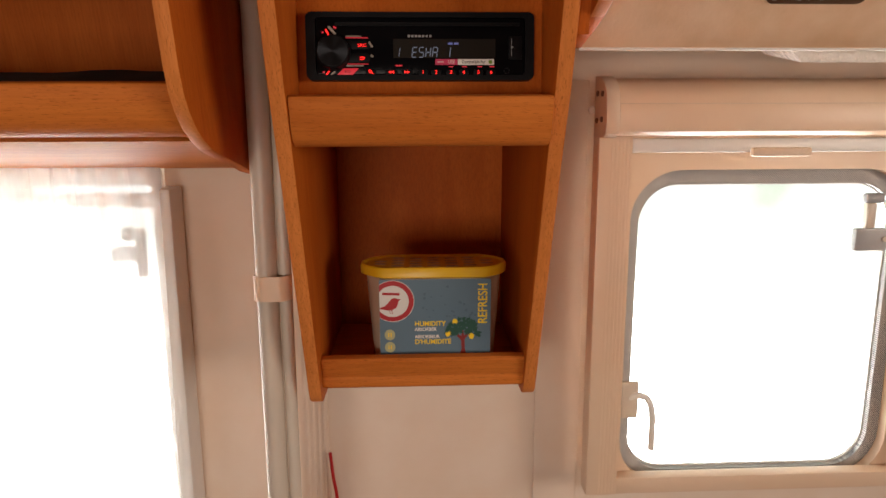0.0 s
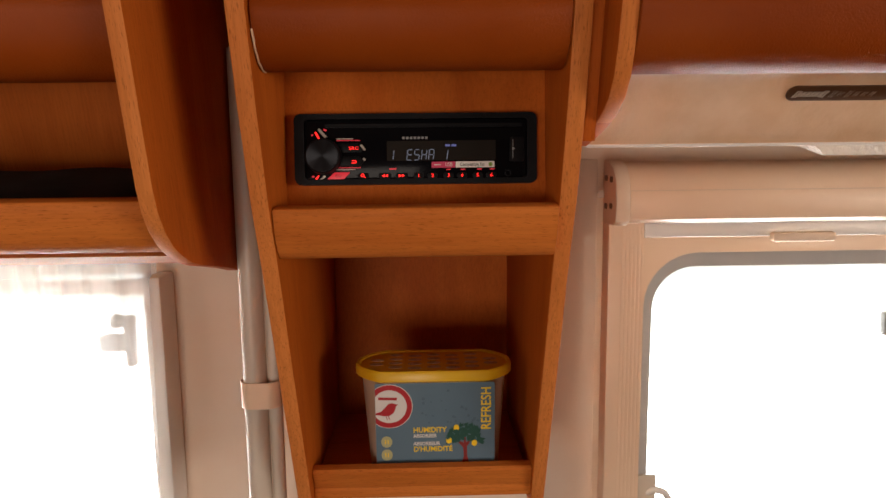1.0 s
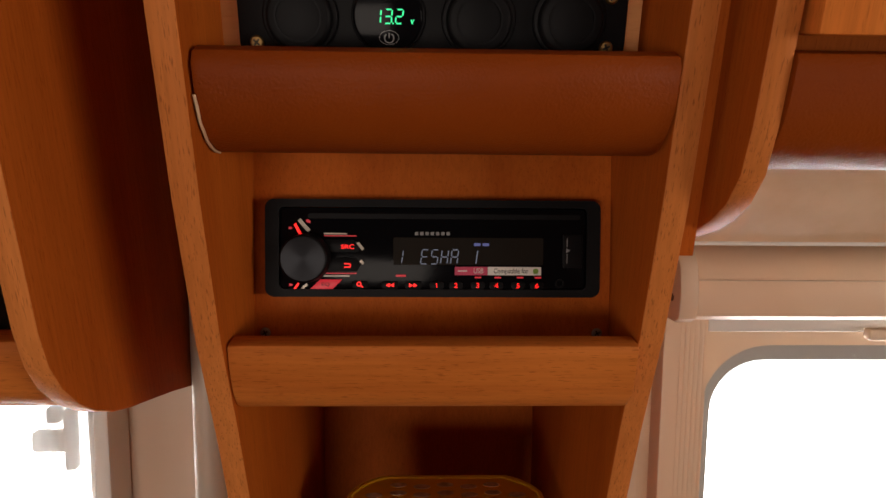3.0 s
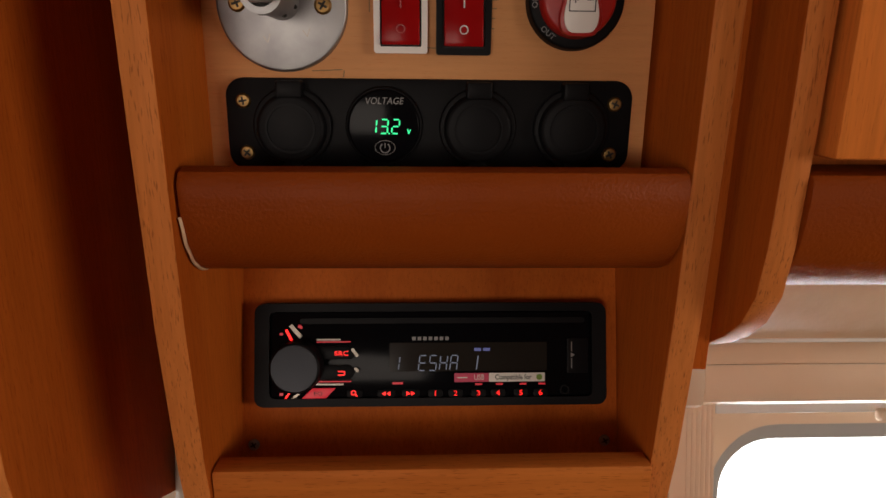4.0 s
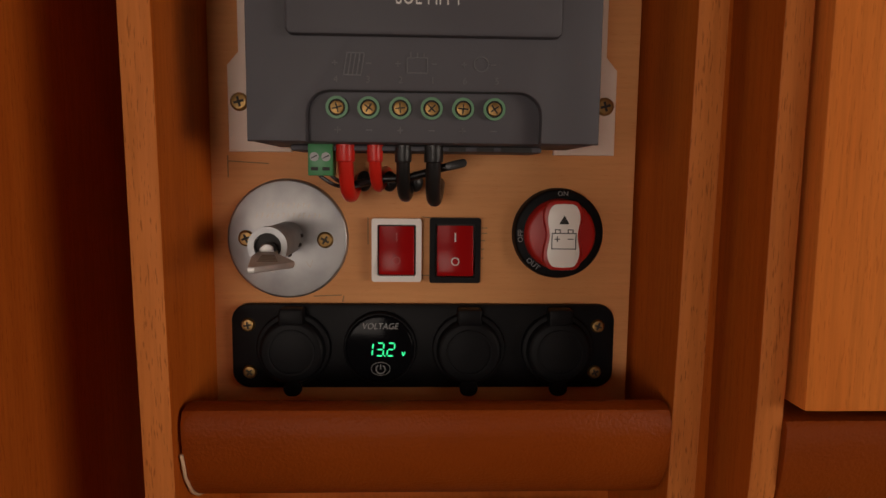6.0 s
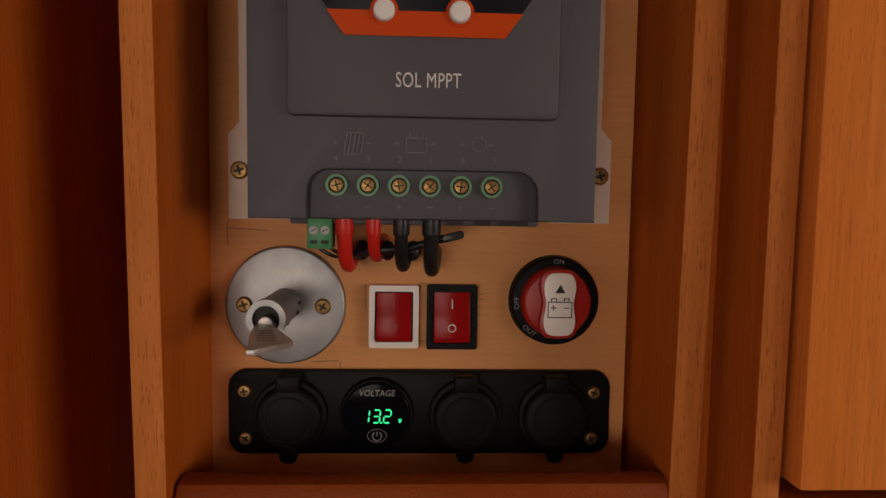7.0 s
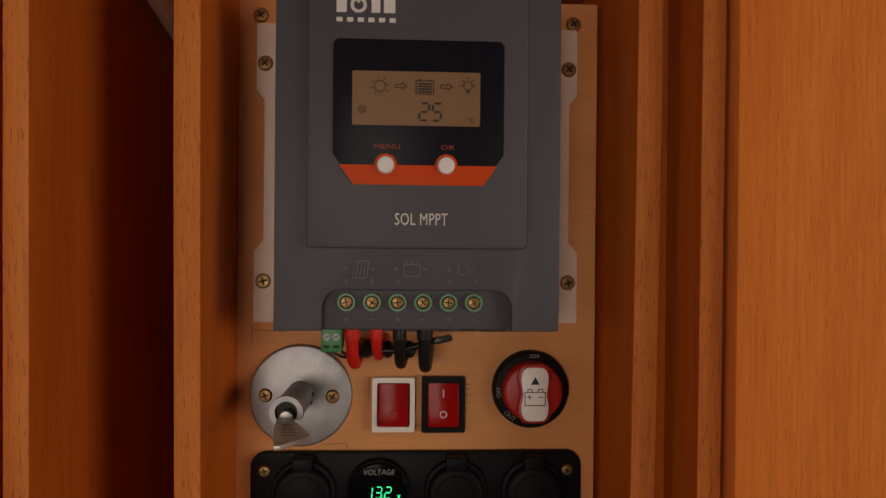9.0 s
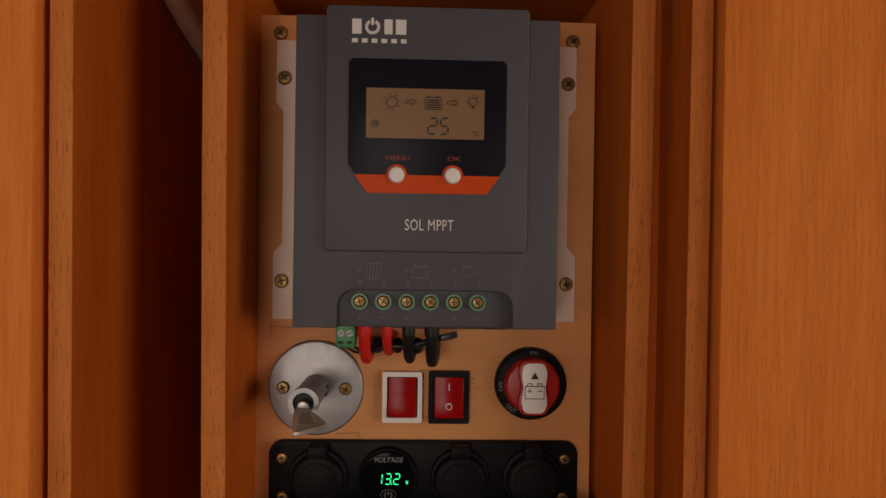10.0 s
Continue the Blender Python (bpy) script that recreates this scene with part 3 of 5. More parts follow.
bm = box(bmesh.new(), -0.90, -0.205, 0.470, 0.585, 1.3520, 1.3780, 0.008, 3)
bmesh.ops.subdivide_edges(bm, edges=[e for e in bm.edges if e.calc_length() > 0.3], cuts=40)
for v in bm.verts:
    if v.co.z > 1.36:
        v.co.z += 0.0025 * noise.noise((v.co.x * 30, v.co.y * 20, 1.7))
part("fold", bm, CLOTH, bag)
# pale slanting tube in the gap above the pole
gap_tube = tube(bmesh.new(), [(-0.1495, 0.455, 1.835), (-0.1495, 0.494, 1.808), (-0.146, 0.560, 1.785), (-0.130, 0.610, 1.755), (-0.120, 0.64, 1.70)], 0.0065)
ob = new("cable", mesh_of("cable", gap_tube, CREAM_DIM))
ob.matrix_basis = CABINET
tagged(ob, "pale tube slanting down the gap between cupboards", "cable")

# ---- devices on the plywood board ----
ZINC = mottled("brushed_zinc", (0.29, 0.29, 0.295), (0.40, 0.40, 0.40), 60, 0.46, 0.9, 0.15, 0.0002, 900)
CHROME = mottled("worn_chrome", (0.32, 0.31, 0.30), (0.46, 0.45, 0.43), 150, 0.40, 1.0, 0.2, 0.0002, 1200)
KEY_STEEL = mottled("worn_key_steel", (0.60, 0.58, 0.55), (0.74, 0.72, 0.69), 120, 0.42, 0.75, 0.2, 0.0002, 1200)
BRASS = mottled("yellow_zinc_screw", (0.28, 0.17, 0.06), (0.38, 0.24, 0.09), 300, 0.42, 0.9)
DARKMARK = material("dark_recess", (0.012, 0.010, 0.008), 0.6)
GLOSS = material("gloss_black", (0.004, 0.004, 0.005), 0.12)
GLOSS.node_tree.nodes["Principled BSDF"].inputs["Specular IOR Level"].default_value = 0.05
GREY = mottled("blue_grey_powder_coat", (0.071, 0.068, 0.079), (0.082, 0.079, 0.091), 12, 0.55, 0, 0.12, 0.0002, 1400)
GREY_MARK = material("raised_grey_mark", (0.14, 0.14, 0.15), 0.5)
PLATE = mottled("cream_painted_bracket", (0.88, 0.72, 0.60), (0.90, 0.76, 0.65), 30, 0.5)
NIGHT = material("dark_navy_overlay", (0.008, 0.008, 0.015), 0.4)
NIGHT.node_tree.nodes["Principled BSDF"].inputs["Specular IOR Level"].default_value = 0.15
ORANGE = material("orange_overlay", (0.66, 0.072, 0.007), 0.4)
ORANGE.node_tree.nodes["Principled BSDF"].inputs["Specular IOR Level"].default_value = 0.15
ORANGE_INK = material("orange_print", (0.34, 0.045, 0.010), 0.5)
INK = material("white_print", (0.75, 0.73, 0.70), 0.5)
DIM_INK = material("grey_print", (0.27, 0.27, 0.27), 0.5)
LCD = material("amber_lcd", (0.25, 0.138, 0.060), 0.4)
LCD_INK = material("lcd_segments", (0.030, 0.022, 0.014), 0.4)
BUTTON = material("white_rubber_button", (0.88, 0.85, 0.82), 0.45)
GREEN_PVC = mottled("green_terminal_plastic", (0.045, 0.22, 0.08), (0.055, 0.26, 0.095), 50, 0.4)
GREEN_RING = material("pale_green_ring", (0.13, 0.30, 0.16), 0.45)
RED_PVC = mottled("red_insulation", (0.62, 0.018, 0.010), (0.70, 0.025, 0.014), 40, 0.35)
BLACK_PVC = mottled("black_insulation", (0.010, 0.010, 0.010), (0.018, 0.018, 0.018), 40, 0.38)
RED_KNOB = mottled("red_knob_plastic", (0.40, 0.012, 0.010), (0.46, 0.018, 0.014), 40, 0.38)
RED_ROCKER = material("translucent_red_rocker", (0.36, 0.004, 0.005), 0.25)
RED_ROCKER.node_tree.nodes["Principled BSDF"].inputs["Specular IOR Level"].default_value = 0.15
RED_ROCKER.node_tree.nodes["Principled BSDF"].inputs["Subsurface Weight"].default_value = 0.15
WHITE_ABS = material("white_abs", (0.84, 0.80, 0.75), 0.35)
PENCIL = material("pencil_line", (0.26, 0.17, 0.09), 0.8)
LED_GREEN = glowing("green_led_digits", (0.03, 1.0, 0.34), 1.15)
LED_RED = glowing("red_key_light", (1.0, 0.012, 0.01), 1.7)
LED_RED_DIM = glowing("dim_red_key_light", (1.0, 0.03, 0.05), 0.42)
LED_WHITE = glowing("white_display_segments", (0.72, 0.78, 1.0), 0.14)
LED_BLUE = glowing("small_blue_indicators", (0.30, 0.32, 0.8), 0.22)
ALU = material("bare_metal_trim", (0.36, 0.32, 0.27), 0.4, 0.7)
MAGENTA = material("magenta_sticker", (0.60, 0.045, 0.12), 0.4)
STICKER = material("white_sticker", (0.86, 0.84, 0.78), 0.4)
LIME = material("green_sticker_mark", (0.20, 0.35, 0.05), 0.5)


def board_at(x, z, out=0.0, turn=0.0):
    return CABINET @ pose(x, 0.490 - out, z, 90) @ pose(0, 0, 0, 0, 0, turn)


def plate(pts, z0, z1, bev=0.0, seg=2):
    return prism(bmesh.new(), pts, "z", z0, z1, bev, seg)


def bar(bm, x0, y0, x1, y1, w, z0, z1):
    """A straight stroke in the x-y plane."""
    d = Vector((x1 - x0, y1 - y0))
    n = Vector((-d.y, d.x)).normalized() * w / 2
    prism(bm, [(x0 - n.x, y0 - n.y), (x1 - n.x, y1 - n.y), (x1 + n.x, y1 + n.y), (x0 + n.x, y0 + n.y)], "z", z0, z1)
    return bm


SEGS = {"0": "abcdef", "1": "bc", "2": "abged", "3": "abgcd", "5": "afgcd", "E": "afged", "H": "fgbec", "A": "abcefg", "-": "g"}


def digits(parent, mat, words, x, y, w, h, gap, t, z, slant=0.12):
    """Seven-segment figures from x to the right, centred on y, each a part."""
    for ch in words:
        bm = bmesh.new()
        if ch == ".":
            part("point", bar(bm, x - gap * 0.7, y - h / 2, x - gap * 0.7 + t, y - h / 2, t, z, z + 0.0002), mat, parent)
            continue
        for s in SEGS[ch]:
            e = t * 0.62
            a = {"a": (e, h, w - e, h), "b": (w, h - e, w, h / 2 + e), "c": (w, h / 2 - e, w, e), "d": (e, 0, w - e, 0),
                 "e": (0, e, 0, h / 2 - e), "f": (0, h / 2 + e, 0, h - e), "g": (e, h / 2, w - e, h / 2)}[s]
            bar(bm, x + a[0] + slant * a[1], y - h / 2 + a[1], x + a[2] + slant * a[3], y - h / 2 + a[3], t, z, z + 0.0002)
        part("figure", bm, mat, parent)
        x += w + gap


def screw(parent, x, y, z, r=0.0042, turn=20.0, mat=None):
    """A countersunk cross-head screw as a part with its recess."""
    head = part("screw", cyl(bmesh.new(), x, y, z, z + 0.0014, r, r * 0.82, 28, 0.0004), mat or BRASS, parent, "yellow zinc cross-head screw" if mat is None else "")
    bm = bmesh.new()
    for a in (turn, turn + 90):
        c, s = math.cos(radians(a)) * r * 0.55, math.sin(radians(a)) * r * 0.55
        bar(bm, x - c, y - s, x + c, y + s, r * 0.26, z + 0.0013, z + 0.00155)
    part("recess", bm, DARKMARK, head)
    return head


# loose screws that hold the board
for x, z in ((-0.0847, 1.7835), (0.0869, 1.7825)):
    ob = thing("wood_screw", board_at(x, z), "yellow zinc cross-head screw in the plywood board", "screw", "board screws")
    screw(ob, 0, 0, 0, 0.0042, 35)

# pencil marks
bm = bmesh.new()
for a in ((-0.088, 1.6125, -0.070, 1.6115), (-0.0885, 1.605, -0.0885, 1.615), (-0.050, 1.5497, -0.037, 1.5503), (-0.0245, 1.587, -0.0245, 1.5745),
          (0.0005, 1.5876, 0.0045, 1.5872), (0.0005, 1.5600, 0.0045, 1.5598), (0.028, 1.5825, 0.0315, 1.5825), (0.028, 1.5800, 0.0312, 1.5800),
          (0.0285, 1.5765, 0.0305, 1.5765), (0.0285, 1.5725, 0.0300, 1.5725), (0.0285, 1.5682, 0.0297, 1.5682), (-0.0365, 1.5470, -0.036, 1.5500)):
    bar(bm, a[0], a[1], a[2], a[3], 0.0004, 0.00005, 0.00018)
bmesh.ops.transform(bm, matrix=pose(0, 0.490, 0, 90), verts=bm.verts)
tagged(part("pencil_mark", bm, PENCIL, column), kind="stuff")


def socket_panel():
    p = thing("socket_panel", board_at(0.0024, 1.5265), "black four-hole panel with voltmeter and capped power sockets", "panel")
    part("plate", plate(rounded(0.1803, 0.0402, 0.0080, 8), 0.0, 0.0040, 0.0008), BLACK, p)
    for x, y, a in ((-0.0824, 0.0103, 10), (-0.0820, -0.0122, 50), (0.0820, 0.0100, 70), (0.0812, -0.0124, 25)):
        screw(p, x, y, 0.0041, 0.0033, a)
    for n, x in enumerate((-0.0612, 0.0206, 0.0628)):
        s = part("power_socket", cyl(bmesh.new(), x, -0.0006, 0.0041, 0.0072, 0.0172, seg=56, bev=0.001), BLACK, p, "black round socket with a hinged cap")
        c = part("cap", cyl(bmesh.new(), x, -0.0010, 0.0073, 0.0118, 0.0152, 0.0146, 56, 0.0018), BLACK, s)
        part("cap_ring", ring(bmesh.new(), [(x + 0.0108 * math.cos(t / 40 * math.tau), -0.001 + 0.0108 * math.sin(t / 40 * math.tau)) for t in range(40)],
                              [(x + 0.0098 * math.cos(t / 40 * math.tau), -0.001 + 0.0098 * math.sin(t / 40 * math.tau)) for t in range(40)], "z", 0.0119, 0.0125), BLACK, s)
        part("hinge", plate(rounded(0.0112, 0.0075, 0.0012, 4, x, 0.0155), 0.0041, 0.0125, 0.001), BLACK, s)
        part("lift_tab", plate(rounded(0.0085, 0.0075, 0.0036, 6, x, -0.0186), 0.0073, 0.0105, 0.0008), BLACK, s)
    v = part("voltmeter", cyl(bmesh.new(), -0.0210, 0.0, 0.0041, 0.0080, 0.0172, 0.0168, 64, 0.0006), BLACK, p, "round black voltmeter with green digits")
    part("lens", cyl(bmesh.new(), -0.0210, 0.0, 0.0081, 0.0092, 0.0160, 0.0154, 64, 0.0006), GLOSS, v)
    lettering("title", "VOLTAGE", 0.0041, -0.0208, 0.0108, 0.0094, DIM_INK, v, squeeze=0.92, slant=0.2)
    digits(v, LED_GREEN, "13.2", -0.0276, 0.0000, 0.0031, 0.0060, 0.0019, 0.00065, 0.0094, 0.10)
    bm = bmesh.new()
    bar(bm, -0.0105, -0.0012, -0.0100, -0.0030, 0.0005, 0.0094, 0.0096)
    bar(bm, -0.0092, -0.0012, -0.0100, -0.0030, 0.0005, 0.0094, 0.0096)
    part("unit", bm, LED_GREEN, v)
    circ = lambda rx, ry, n=40, a0=0.0, a1=1.0: [(-0.0205 + rx * math.cos((a0 + (a1 - a0) * t / n) * math.tau), -0.0092 + ry * math.sin((a0 + (a1 - a0) * t / n) * math.tau)) for t in range(n)]
    bm = ring(bmesh.new(), circ(0.0045, 0.0032), circ(0.0043, 0.0030), "z", 0.0094, 0.0096)
    part("button_outline", bm, DIM_INK, v)
    bm = bar(bmesh.new(), -0.0205, -0.0072, -0.0205, -0.0094, 0.0005, 0.0094, 0.0096)
    for k in range(14):
        a, b = radians(125 + 290 * k / 14), radians(125 + 290 * (k + 1) / 14)
        bar(bm, -0.0205 + 0.0021 * math.cos(a), -0.0094 + 0.0021 * math.sin(a), -0.0205 + 0.0021 * math.cos(b), -0.0094 + 0.0021 * math.sin(b), 0.0005, 0.0094, 0.0096)
    part("power_symbol", bm, DIM_INK, v)
    return p


def isolator():
    d = thing("battery_isolator", board_at(-0.0614, 1.5769), "round zinc isolator plate with a key in its barrel", "switch")
    part("disc", cyl(bmesh.new(), 0, 0, 0, 0.0030, 0.0279, 0.0275, 96, 0.0010), ZINC, d)
    screw(d, -0.0187, 0.0003, 0.0030, 0.0038, 20)
    screw(d, 0.0174, -0.0003, 0.0030, 0.0038, 60)
    barrel = part("barrel", cyl(bmesh.new(), 0, 0.0008, 0.0030, 0.0385, 0.0074, seg=48), ZINC, d, "steel key barrel")
    part("collar", ring(bmesh.new(), [(0.0080 * math.cos(t / 48 * math.tau), 0.0008 + 0.0080 * math.sin(t / 48 * math.tau)) for t in range(48)],
                        [(0.0055 * math.cos(t / 48 * math.tau), 0.0008 + 0.0055 * math.sin(t / 48 * math.tau)) for t in range(48)], "z", 0.0365, 0.0420), ZINC, barrel)
    part("keyway", cyl(bmesh.new(), 0, 0.0008, 0.0386, 0.0389, 0.0054, seg=32), DARKMARK, barrel)
    part("key_shank", cyl(bmesh.new(), 0.0002, -0.0006, 0.0365, 0.0445, 0.0030, seg=24, bev=0.0005), CHROME, barrel)
    for a, zz in ((-20, 0.010), (-60, 0.016), (10, 0.007)):
        part("rivet", cyl(bmesh.new(), 0.0074 * math.cos(radians(a)), 0.0008 + 0.0074 * math.sin(radians(a)), zz, zz + 0.002, 0.0009, seg=12), DARKMARK, barrel)
    key = bmesh.new()
    outline = [(-0.0034, 0.0390), (0.0036, 0.0390), (0.0040, 0.0470), (0.0072, 0.0520), (0.0164, 0.0715), (0.0161, 0.0750), (0.0062, 0.0872), (0.0040, 0.0875), (-0.0024, 0.0580), (-0.0034, 0.0470)]
    prism(key, outline, "y", -0.0032, -0.0010, 0.0004)
    kp = part("key", key, KEY_STEEL, d, "flat steel key with worn ridges")
    bm = bmesh.new()
    for k in range(5):
        z = 0.056 + 0.0042 * k
        box(bm, 0.0012 + 0.0006 * k, 0.0062 + 0.0012 * k, -0.0011, -0.0007, z, z + 0.0016, 0.0002, 1)
    tagged(part("ridge", bm, ALU, kp), kind="stuff")
    # engraved lines of letters, too worn to read
    bm = bmesh.new()
    for y, x0, x1, n in ((0.0155, -0.0085, 0.0100, 9), (0.0108, -0.0135, 0.0150, 13)):
        for k in range(n):
            x = x0 + (x1 - x0) * k / (n - 1)
            bar(bm, x - 0.0005, y - 0.0011, x + 0.0003 * (k % 3), y + 0.0011, 0.00045, 0.0030, 0.0031)
            bar(bm, x - 0.0005, y + 0.0011 * (k % 2), x + 0.0007, y + 0.0011 * (k % 2), 0.0004, 0.0030, 0.0031)
    for x, y in ((0.0085, -0.0105), (-0.0085, -0.0130)):
        bar(bm, x, y, x + 0.0018, y - 0.0026, 0.0004, 0.0030, 0.0031)
        bar(bm, x + 0.0018, y - 0.0026, x + 0.0030, y + 0.0008, 0.0004, 0.0030, 0.0031)
    tagged(part("stamped_mark", bm, ALU, d), kind="stuff")
    return d


def rocker(x, z, w, h, frame_mat, marks, label, lit):
    s = thing("rocker_switch", board_at(x, z), label, "switch", "rocker switches")
    n = 6
    part("frame", ring(bmesh.new(), rounded(w, h, 0.0012, n), rounded(w - 0.0052, h - 0.0056, 0.0008, n), "z", 0.0, 0.0042), frame_mat, s)
    part("well", plate(rounded(w - 0.0050, h - 0.0054, 0.0008, n), 0.0002, 0.0010), DARKMARK, s)
    rw, rh = w / 2 - 0.0034, h / 2 - 0.0036
    bm = prism(bmesh.new(), [(-rh, 0.0012), (rh, 0.0012), (rh, 0.0032), (rh * 0.1, 0.0040), (-rh * 0.80, 0.0064), (-rh, 0.0058)], "x", -rw, rw, 0.0005)
    part("rocker", bm, RED_ROCKER, s, "glossy red rocker")
    bm = bmesh.new()
    bar(bm, 0, rh * 0.36, 0, rh * 0.72, 0.0006, 0.0034, 0.0046)
    for k in range(16):
        a, b = k / 16 * math.tau, (k + 1) / 16 * math.tau
        bar(bm, 0.0017 * math.cos(a), -rh * 0.42 + 0.0017 * math.sin(a), 0.0017 * math.cos(b), -rh * 0.42 + 0.0017 * math.sin(b), 0.0005, 0.0048, 0.0060)
    tagged(part("mark", bm, marks, s), kind="stuff")
    return s


def battery_switch():
    s = thing("battery_switch", board_at(0.0643, 1.5804), "round black battery switch with a red knob and white pointer", "switch")
    part("base", cyl(bmesh.new(), 0, 0, 0, 0.0060, 0.0213, 0.0206, 96, 0.0012), BLACK, s)
    k = part("knob", cyl(bmesh.new(), 0, 0, 0.0061, 0.0112, 0.0165, 0.0156, 72, 0.0016), RED_KNOB, s, "red turning knob")

    def peanut(w, waist, h, n=40):
        pts = []
        for i in range(n):
            a = i / n * math.tau
            y = h / 2 * math.sin(a)
            half = (w / 2) * (1 - (1 - waist) * math.exp(-(y / (h * 0.20)) ** 2))
            x = half * (1 if math.cos(a) >= 0 else -1) * abs(math.cos(a)) ** 0.42
            pts.append((x, y))
        return pts
    part("grip", plate(peanut(0.0206, 0.74, 0.0318), 0.0113, 0.0150, 0.0012), RED_KNOB, k)
    part("pointer", plate(peanut(0.0164, 0.76, 0.0288), 0.0151, 0.0159, 0.0003), WHITE_ABS, k, "white pointer plate")
    bm = prism(bmesh.new(), [(-0.0023, 0.0053), (0.0023, 0.0053), (0.0, 0.0093)], "z", 0.0160, 0.0162)
    part("arrow", bm, DARKMARK, k)
    bm = bmesh.new()
    for a in ((-0.0054, -0.0058, 0.0054, -0.0058), (-0.0054, 0.0012, 0.0054, 0.0012), (-0.0054, -0.0060, -0.0054, 0.0014), (0.0054, -0.0060, 0.0054, 0.0014),
              (-0.0040, 0.0014, -0.0040, 0.0028), (-0.0018, 0.0014, -0.0018, 0.0028), (-0.0042, 0.0028, -0.0016, 0.0028),
              (0.0040, 0.0014, 0.0040, 0.0028), (0.0018, 0.0014, 0.0018, 0.0028), (0.0042, 0.0028, 0.0016, 0.0028),
              (-0.0043, -0.0014, -0.0017, -0.0014), (-0.0030, -0.0027, -0.0030, -0.0001), (0.0017, -0.0014, 0.0043, -0.0014)):
        bar(bm, *a, 0.0004, 0.0160, 0.0162)
    part("battery_sign", bm, DARKMARK, k)
    lettering("mark", "ON", 0.0032, 0.0012, 0.0186, 0.0062, DIM_INK, s)
    lettering("mark", "OFF", 0.0034, -0.0180, -0.0010, 0.0062, DIM_INK, s, turn=90)
    lettering("mark", "OUT", 0.0034, -0.0120, -0.0140, 0.0062, DIM_INK, s, turn=-38)
    return s


def controller():
    """Solar charge controller; local origin at (0.0012, 1.70) on the board."""
    c = thing("charge_controller", board_at(0.0012, 1.70), "grey solar charge controller with amber display and terminal row", "controller")
    for s in (-1, 1):
        o = 0.0876
        pts = [(s * 0.060, 0.0787), (s * (o - 0.001), 0.0787), (s * o, 0.0775), (s * o, 0.0425), (s * (o - 0.0042), 0.0372), (s * (o - 0.0042), -0.0390), (s * (o + 0.0008), -0.0448), (s * (o + 0.0008), -0.0833), (s * 0.060, -0.0833)]
        b = part("bracket", plate(pts if s < 0 else pts[::-1], 0.0001, 0.0022, 0.0004), PLATE, c, "cream painted fixing bracket")
        screw(b, s * 0.0828, 0.0568, 0.0022, 0.0042, 40)
        screw(b, s * 0.0832, -0.0610, 0.0022, 0.0042, 15)
    # main shell with the terminal bay cut out of its front
    x0, x1, y0, y1, f = -0.0662, 0.0664, -0.0811, 0.0752, 0.0560
    bx0, bx1, by = -0.0440, 0.0440, -0.0622
    part("shell", box(bmesh.new(), x0, x1, y0, y1, 0.0023, f - 0.0052, 0.0012), GREY, c)
    corner = [(0.0085 * math.sin(t / 6 * math.pi / 2), 0.0085 * (1 - math.cos(t / 6 * math.pi / 2))) for t in range(7)]
    face = [(x0, y0), (bx0, y0)] + [(bx0 + u2, by - 0.0085 + v2) for v2, u2 in corner]
    face += [(bx1 - u2, by - 0.0085 + v2) for v2, u2 in corner[::-1]] + [(bx1, y0), (x1, y0), (x1, y1), (x0, y1)]
    part("front_shell", plate(face, f - 0.0051, f, 0.0012), GREY, c)
    part("foot", box(bmesh.new(), x0 + 0.012, x1 - 0.018, y0 - 0.0026, y0 - 0.0002, 0.0100, 0.0360, 0.001), GREY, c)
    bm = bmesh.new()
    for x in (0.0135, 0.0250):
        box(bm, x - 0.0035, x + 0.0035, y0 - 0.0024, y0 - 0.0006, 0.0359, 0.0366)
    box(bm, 0.0315, 0.0440, y0 - 0.0025, y0 - 0.0004, 0.0359, 0.0366)
    part("port", bm, DARKMARK, c)
    rise = part("raised_face", plate(rounded(0.1010, 0.1215, 0.0025, 5, -0.0002, 0.0180), f, f + 0.0042, 0.0012), GREY, c)
    # display window
    zf = f + 0.0043
    shape = [(-0.0390, 0.0505), (-0.0372, 0.0525), (0.0372, 0.0525), (0.0390, 0.0505), (0.0390, 0.0005), (0.0292, -0.0136), (-0.0292, -0.0136), (-0.0390, 0.0005)]
    scr = part("display_panel", plate(shape, zf, zf + 0.0006, 0.0002), NIGHT, c, "dark navy display surround")
    part("orange_band", plate([(-0.0360, -0.0047), (0.0360, -0.0047), (0.0294, -0.0137), (-0.0294, -0.0137)], zf + 0.0007, zf + 0.0009), ORANGE, scr, "orange lower band")
    part("lcd", plate(rounded(0.0582, 0.0246, 0.0006, 3, -0.0012, 0.0256), zf + 0.0007, zf + 0.0010), LCD, scr, "amber segment display")
    zi = zf + 0.0011
    digits(scr, LCD_INK, "25", 0.0000, 0.0196, 0.0040, 0.0078, 0.0018, 0.0009, zi, 0.10)
    bm = bmesh.new()

    def loop(cx, cy, r, n=18, w=0.00035):
        for k in range(n):
            a, b = k / n * math.tau, (k + 1) / n * math.tau
            bar(bm, cx + r * math.cos(a), cy + r * math.sin(a), cx + r * math.cos(b), cy + r * math.sin(b), w, zi, zi + 0.0002)

    loop(-0.0178, 0.0310, 0.0026)
    for k in range(8):
        a = k / 8 * math.tau + 0.2
        bar(bm, -0.0178 + 0.0033 * math.cos(a), 0.0310 + 0.0033 * math.sin(a), -0.0178 + 0.0045 * math.cos(a), 0.0310 + 0.0045 * math.sin(a), 0.00035, zi, zi + 0.0002)
